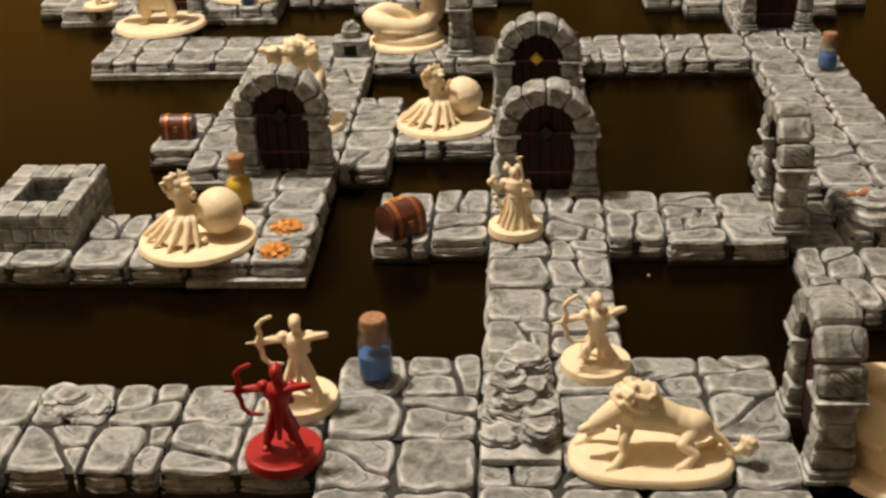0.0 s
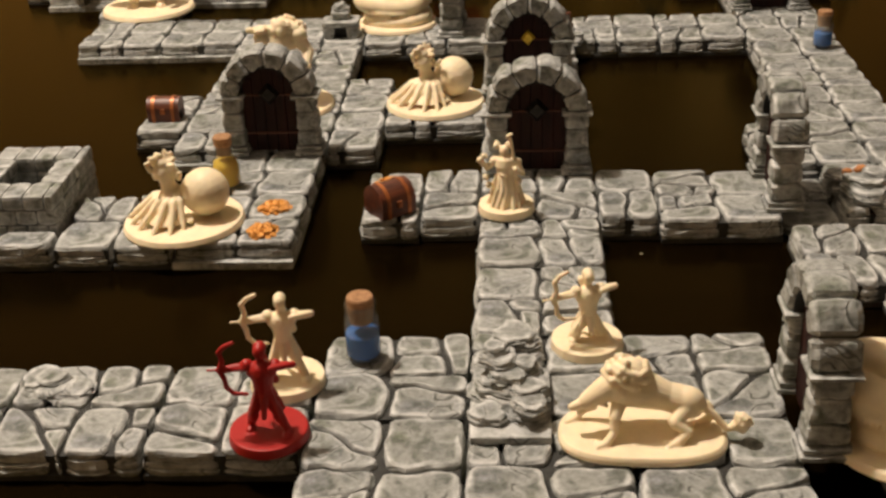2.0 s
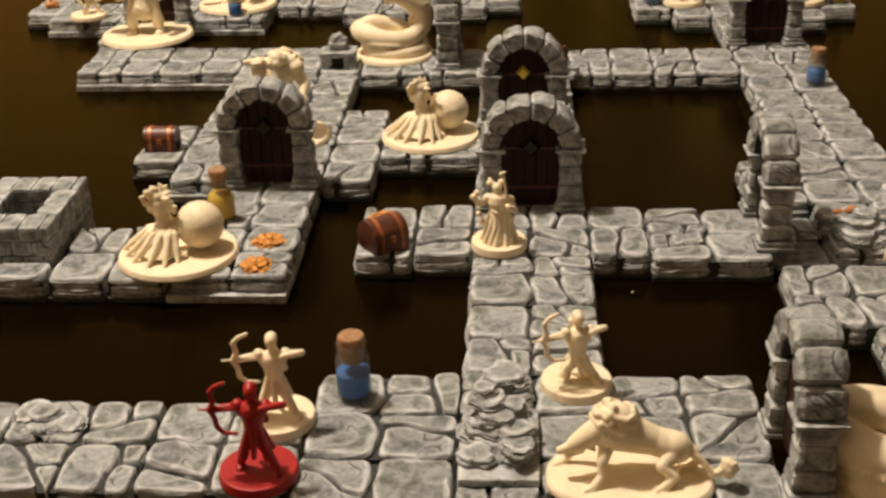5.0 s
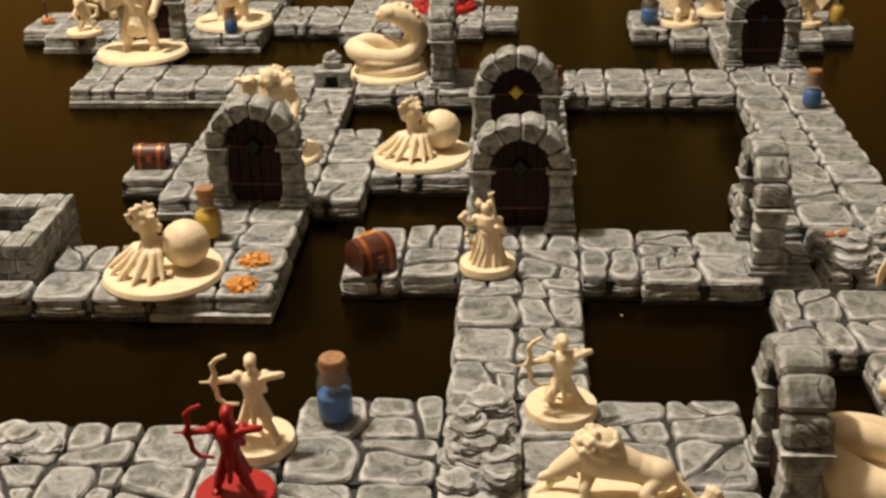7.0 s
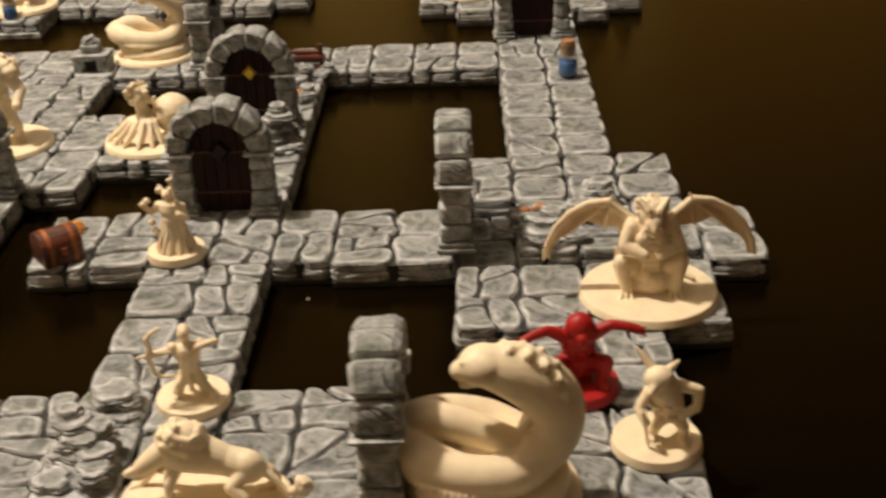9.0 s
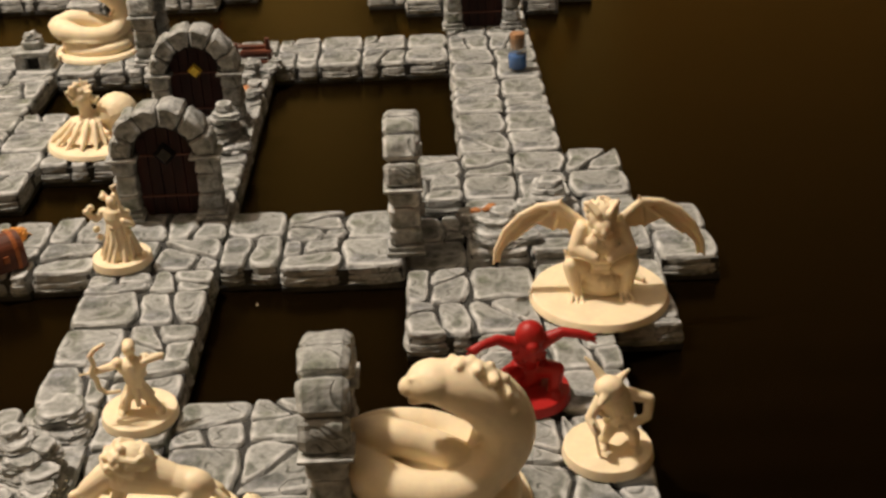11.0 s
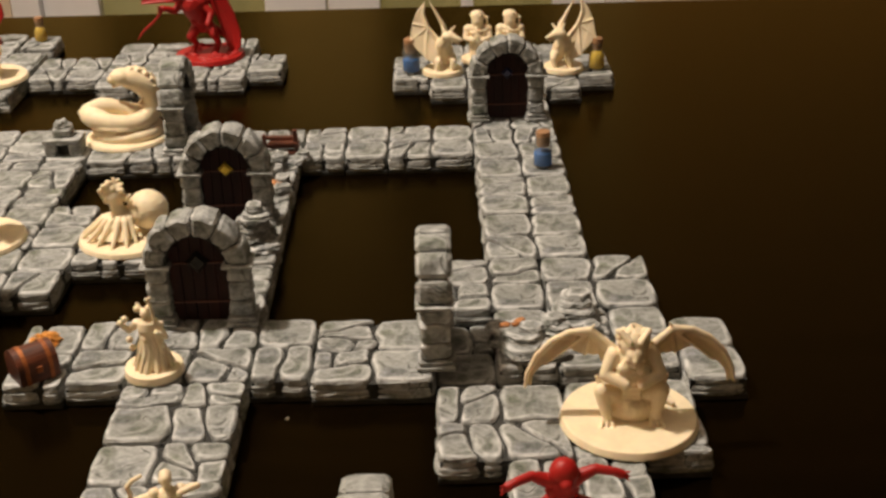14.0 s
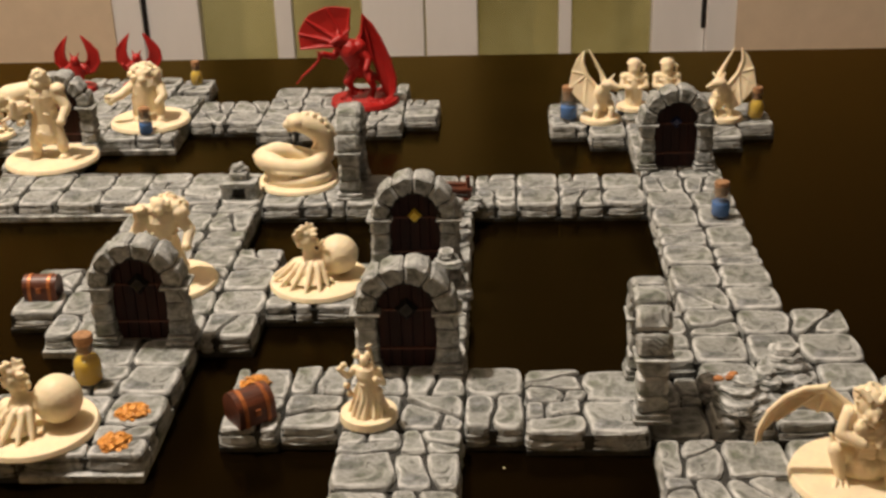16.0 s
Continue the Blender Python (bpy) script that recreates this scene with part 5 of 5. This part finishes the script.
def demon(bm):
    disc(bm, 1.0, 0.13, seg=72)
    curls(bm, (0, 0, 0.13), (0.8, 0.8, 0.03), 36, 0.04, 0.08, 41)
    # planted legs, clawed feet
    chain(bm, [(-0.46, -0.10, 0.14), (-0.36, 0.02, 0.40), (-0.46, -0.16, 0.66), (-0.22, 0.05, 0.98)], [0.10, 0.09, 0.13, 0.18], 14)
    chain(bm, [(0.16, -0.04, 0.14), (0.26, 0.10, 0.40), (0.20, -0.16, 0.72), (0.0, 0.05, 0.98)], [0.10, 0.09, 0.13, 0.18], 14)
    for x in (-0.46, 0.16):
        for d in (-1, 0, 1):
            limb(bm, (x, -0.10, 0.15), (x + 0.09 * d, -0.26, 0.13), 0.06, 0.02, 6)
    # torso bent forward, muscled shoulders
    limb(bm, (-0.1, 0.05, 0.94), (-0.34, -0.12, 1.58), 0.25, 0.34, 20)
    for z, r in ((1.12, 0.10), (1.24, 0.11), (1.36, 0.12)):
        for d in (-1, 1):
            ball(bm, (-0.22 + 0.10 * d, -0.22, z), r)
    ball(bm, (-0.58, -0.14, 1.66), 0.22)
    ball(bm, (-0.08, -0.12, 1.66), 0.22)
    chain(bm, [(-0.58, -0.14, 1.66), (-0.80, -0.28, 1.44), (-1.08, -0.46, 1.56)], [0.13, 0.10, 0.085], 14)
    for d in (-1, 0, 1):
        limb(bm, (-1.08, -0.46, 1.56), (-1.24, -0.56, 1.56 + 0.10 * d), 0.05, 0.018, 6)
    chain(bm, [(-0.08, -0.14, 1.64), (0.20, -0.26, 1.34), (0.12, -0.48, 1.08)], [0.13, 0.10, 0.085], 14)
    # a lash trailing from the raised claw
    chain(bm, [(-1.10, -0.48, 1.50), (-1.40, -0.55, 1.18), (-1.66, -0.58, 0.98), (-1.86, -0.60, 0.74)], [0.035, 0.04, 0.035, 0.02], 8)
    # horned head
    limb(bm, (-0.40, -0.15, 1.76), (-0.60, -0.30, 1.94), 0.15, 0.14)
    chain(bm, [(-0.62, -0.32, 1.94), (-0.84, -0.44, 1.86)], [0.12, 0.06], 12)
    chain(bm, [(-0.60, -0.32, 1.84), (-0.78, -0.42, 1.74)], [0.07, 0.035], 10)
    for d in (-1, 1):
        chain(bm, [(-0.56 + 0.08 * d, -0.25, 2.04), (-0.48 + 0.16 * d, -0.12, 2.18), (-0.52 + 0.20 * d, -0.14, 2.34)], [0.05, 0.04, 0.015], 8)
    chain(bm, [(0, 0.2, 0.86), (0.36, 0.48, 0.56), (0.62, 0.40, 0.34), (0.86, 0.10, 0.30)], [0.14, 0.10, 0.07, 0.03], 12)
    curls(bm, (-0.28, 0.06, 1.40), (0.24, 0.18, 0.34), 30, 0.025, 0.05, 42)
    # one wing raised like a fan, its edge a long arc from the wrist to the tip
    hub = Vector((-0.50, 0.16, 1.62))
    fan = []
    for i in range(15):
        f = i / 14
        a = math.radians(82 + 104 * f)
        r = 1.34 + 0.16 * math.sin(math.pi * f) - 0.03 * abs(math.sin(f * math.pi * 4))
        fan.append(hub + Vector((math.cos(a) * r, 0.12 + 0.10 * math.sin(math.pi * f), math.sin(a) * r * 0.80)))
    rows = [[hub.lerp(p, q) + Vector((0, 0.10 * math.sin(math.pi * q), 0)) for p in fan] for q in (0.12, 0.4, 0.7, 1.0)]
    web(bm, rows, 0.05)
    for i in (0, 4, 8, 11, 14):
        chain(bm, [hub, hub.lerp(fan[i], 0.5) + Vector((0, 0.08, 0)), fan[i]], [0.07, 0.05, 0.025], 8)
    # the other folded at the side, reaching the base
    lead = [(0.05, 0.1, 2.52), (0.30, 0.07, 2.24), (0.52, 0.04, 1.86), (0.76, 0.0, 1.3), (0.92, -0.05, 0.72), (0.90, -0.05, 0.34), (0.74, -0.05, 0.14)]
    back = [(-0.06, 0.14, 1.66), (0.12, 0.14, 1.46), (0.24, 0.12, 1.2), (0.34, 0.10, 0.92), (0.44, 0.08, 0.60), (0.50, 0.04, 0.34), (0.60, 0.0, 0.14)]
    web(bm, [back, [tuple((Vector(a) + Vector(b)) / 2 + Vector((0, 0.06, 0))) for a, b in zip(back, lead)], lead], 0.05)
    chain(bm, lead, [0.03, 0.042, 0.045, 0.042, 0.04, 0.035, 0.03], 8)
    for i in (2, 4):
        limb(bm, (0.05, 0.1, 2.48), along(back, i / 6), 0.032, 0.026, 8)
    chain(bm, [(-0.16, 0.06, 1.7), (0.0, 0.1, 2.0), (0.05, 0.1, 2.52)], [0.10, 0.07, 0.04], 10)


bm = bmesh.new()
demon(bm)
mini("demon_miniature", bm, RED, -1.3, 17.3, 0, "red plastic winged demon miniature with one wing raised", voxel=0.016, calm=2)


def imp(bm):
    disc(bm, 0.5, 0.12)
    limb(bm, (0, 0, 0.12), (0, 0, 0.66), 0.15, 0.18)
    ball(bm, (0, -0.08, 0.86), 0.13)
    curls(bm, (0, 0, 0.55), (0.20, 0.18, 0.22), 18, 0.025, 0.045, 51)
    for d in (-1, 1):
        limb(bm, (d * 0.06, -0.06, 0.95), (d * 0.14, 0.0, 1.08), 0.035, 0.012, 6)
        chain(bm, [(d * 0.16, 0, 0.7), (d * 0.34, -0.10, 0.58), (d * 0.36, -0.22, 0.72)], [0.08, 0.06, 0.05], 10)
        # crescent wings whose tips bend back together
        outer = [(d * x, 0.16, z) for x, z in ((0.14, 0.42), (0.44, 0.50), (0.62, 0.76), (0.60, 1.04), (0.42, 1.28), (0.20, 1.50))]
        inner = [(d * x, 0.12, z) for x, z in ((0.10, 0.66), (0.24, 0.72), (0.32, 0.84), (0.34, 1.02), (0.29, 1.24), (0.19, 1.49))]
        web(bm, [inner, outer], 0.05)
        chain(bm, outer, [0.04, 0.038, 0.036, 0.034, 0.03, 0.016], 8)
        chain(bm, inner, [0.04, 0.038, 0.036, 0.034, 0.03, 0.016], 8)


for x, y in ((-10.25, 18.9), (-8.4, 19.1)):
    bm = bmesh.new()
    imp(bm)
    mini("imp_miniature", bm, RED, x, y, 0, "small red plastic winged imp miniature", voxel=0.016, size=1.1, calm=2)


def crawler(bm):
    disc(bm, 0.5, 0.13)
    chain(bm, [(0, 0.12, 0.22), (0, 0.10, 0.44), (0, 0.0, 0.66), (0, -0.06, 0.80)], [0.20, 0.17, 0.19, 0.15], 18)
    ball(bm, (0, -0.06, 0.88), 0.175, 24, (1.0, 0.95, 1.05))
    ball(bm, (0, -0.20, 0.80), 0.09)
    for d in (-1, 1):
        chain(bm, [(d * 0.14, -0.02, 0.74), (d * 0.38, -0.04, 0.86), (d * 0.58, -0.10, 0.84), (d * 0.68, -0.12, 0.80)], [0.10, 0.062, 0.055, 0.06], 12)
        for k in (-1, 0, 1):
            limb(bm, (d * 0.67, -0.12, 0.80), (d * 0.76, -0.16, 0.79 + 0.06 * k), 0.03, 0.015, 6)
        chain(bm, [(d * 0.14, 0.04, 0.34), (d * 0.30, -0.12, 0.40), (d * 0.26, -0.16, 0.16)], [0.13, 0.10, 0.07], 12)
        ball(bm, (d * 0.27, -0.22, 0.15), 0.08, squash=(0.9, 1.4, 0.6))
    for k in range(6):
        ball(bm, (0, 0.16 - 0.03 * k, 0.36 + 0.09 * k), 0.055)
    curls(bm, (0, 0.0, 0.56), (0.19, 0.17, 0.18), 22, 0.02, 0.035, 61)


bm = bmesh.new()
crawler(bm)
mini("crawler_miniature", bm, RED, 6.62, -4.0, 8, "red plastic hunched miniature with both arms spread", voxel=0.013, size=1.1, calm=2)


def goblin(bm):
    disc(bm, 0.5, 0.12)
    for foot, knee in (((-0.06, 0.02, 0.14), (-0.02, -0.06, 0.32)), ((0.28, -0.06, 0.14), (0.26, -0.10, 0.32))):
        chain(bm, [foot, knee, (0.12, 0.02, 0.48)], [0.055, 0.065, 0.11], 12)
        ball(bm, Vector(foot) + Vector((0, -0.05, 0)), 0.075, squash=(0.8, 1.4, 0.6))
    chain(bm, [(0.12, 0.02, 0.46), (0.10, 0.0, 0.62), (0.04, -0.02, 0.78)], [0.14, 0.16, 0.17], 18)
    # bowed head with a long upright ear
    ball(bm, (-0.02, -0.08, 0.92), 0.145, 24, (1.1, 1, 0.95))
    chain(bm, [(-0.06, -0.16, 0.90), (-0.14, -0.26, 0.84)], [0.07, 0.03], 8)
    chain(bm, [(-0.08, -0.02, 1.00), (-0.18, 0.04, 1.14), (-0.26, 0.06, 1.22)], [0.06, 0.04, 0.015], 8)
    chain(bm, [(0.10, -0.02, 1.00), (0.20, 0.06, 1.04)], [0.05, 0.02], 8)
    # one elbow thrust out, the fist at the hip
    chain(bm, [(0.20, 0.0, 0.78), (0.42, -0.02, 0.72), (0.40, -0.06, 0.52), (0.24, -0.10, 0.46)], [0.075, 0.058, 0.052, 0.05], 12)
    chain(bm, [(-0.10, -0.02, 0.74), (-0.22, -0.10, 0.56), (-0.16, -0.22, 0.46)], [0.07, 0.055, 0.05], 12)
    limb(bm, (-0.20, -0.24, 0.60), (-0.12, -0.20, 0.16), 0.022, 0.022, 6)
    curls(bm, (0.08, 0.0, 0.60), (0.17, 0.15, 0.16), 24, 0.02, 0.036, 71)
    curls(bm, (0.10, 0.0, 0.42), (0.16, 0.14, 0.06), 16, 0.02, 0.034, 72)


bm = bmesh.new()
goblin(bm)
mini("goblin_miniature", bm, CREAM, 7.46, -5.3, 0, "small cream plastic goblin miniature on a round base", voxel=0.013, size=1.12, calm=2)
bm = bmesh.new()
goblin(bm)
mini("goblin_miniature", bm, CREAM, -11.2, 14.6, 20, "small cream plastic goblin miniature on a round base", voxel=0.016)


def drake(bm):
    disc(bm, 0.5, 0.12)
    chain(bm, [(0.14, 0.16, 0.32), (0.06, 0.06, 0.54), (0.02, -0.08, 0.74), (0.10, -0.20, 0.90)], [0.18, 0.21, 0.17, 0.12], 18)
    # long-snouted head with swept ears
    ball(bm, (0.16, -0.26, 0.98), 0.14, 24, (1.3, 1, 0.8))
    chain(bm, [(0.24, -0.30, 0.98), (0.44, -0.38, 0.92)], [0.09, 0.05], 12)
    chain(bm, [(0.24, -0.30, 0.90), (0.38, -0.36, 0.84)], [0.05, 0.03], 8)
    for d in (-1, 1):
        limb(bm, (0.14 + 0.05 * d, -0.22, 1.06), (0.16 + 0.16 * d, -0.14, 1.20), 0.05, 0.015, 8)
    curls(bm, (0.05, 0.0, 0.66), (0.20, 0.18, 0.20), 24, 0.022, 0.04, 81)
    # the near wing spread like a sail, the far one seen on edge
    lead = [(-0.08, 0.0, 0.80), (-0.34, 0.06, 1.12), (-0.44, 0.12, 1.42), (-0.40, 0.16, 1.70)]
    mid = [(-0.10, -0.08, 0.62), (-0.50, 0.0, 0.92), (-0.66, 0.08, 1.22), (-0.58, 0.12, 1.50)]
    trail = [(-0.06, -0.26, 0.22), (-0.40, -0.18, 0.40), (-0.78, -0.04, 0.80), (-0.70, 0.06, 1.22)]
    web(bm, [lead, mid, trail], 0.05)
    chain(bm, lead, [0.06, 0.05, 0.04, 0.018], 8)
    for i in (1, 2, 3):
        limb(bm, lead[1], trail[i], 0.03, 0.018, 6)
    far = [(0.10, 0.2, 0.80), (0.02, 0.28, 1.12), (-0.14, 0.34, 1.42), (-0.28, 0.38, 1.66)]
    web(bm, [far, [(x + 0.13 * (1 - i / 3), y + 0.03, z - 0.05) for i, (x, y, z) in enumerate(far)]], 0.06)
    chain(bm, far, [0.06, 0.05, 0.035, 0.018], 8)
    for x in (-0.14, 0.22):
        chain(bm, [(x, 0, 0.42), (x + 0.05, -0.20, 0.34), (x, -0.22, 0.14)], [0.11, 0.08, 0.065], 12)


for x, flip in ((5.35, 1), (8.65, -1)):
    bm = bmesh.new()
    drake(bm)
    if flip < 0:
        for v in bm.verts:
            v.co.x *= -1
        bmesh.ops.reverse_faces(bm, faces=bm.faces)
    mini("drake_miniature", bm, CREAM, x, 15.3, 0, "cream plastic winged drake miniature on a square", voxel=0.017, size=1.12, calm=2)


def guard(bm):
    disc(bm, 0.5, 0.12)
    limb(bm, (0, 0, 0.12), (0, 0, 0.8), 0.24, 0.26, 20)
    for s in (-1, 1):
        ball(bm, (s * 0.26, 0, 0.98), 0.15, squash=(1.1, 1, 0.85))
        chain(bm, [(s * 0.30, 0, 0.96), (s * 0.36, -0.14, 0.74), (s * 0.16, -0.28, 0.70)], [0.10, 0.08, 0.07], 12)
    limb(bm, (-0.25, 0, 0.95), (0.25, 0, 0.95), 0.15, 0.15)
    limb(bm, (0, -0.02, 1.12), (0, -0.02, 1.36), 0.17, 0.19, 18)
    ball(bm, (0, -0.10, 1.24), 0.13)
    curls(bm, (0, 0.0, 1.38), (0.18, 0.17, 0.10), 30, 0.03, 0.05, 91)
    curls(bm, (0, -0.02, 0.92), (0.26, 0.22, 0.14), 24, 0.025, 0.045, 92)
    chain(bm, [(0.20, 0, 1.34), (0.28, -0.02, 1.30), (0.27, -0.02, 1.16)], [0.05, 0.05, 0.035], 10)


for x in (6.35, 7.25):
    bm = bmesh.new()
    guard(bm)
    mini("guard_miniature", bm, CREAM, x, 16.3, 0, "cream plastic upright guard miniature behind the arch", voxel=0.016, size=0.94, calm=2)
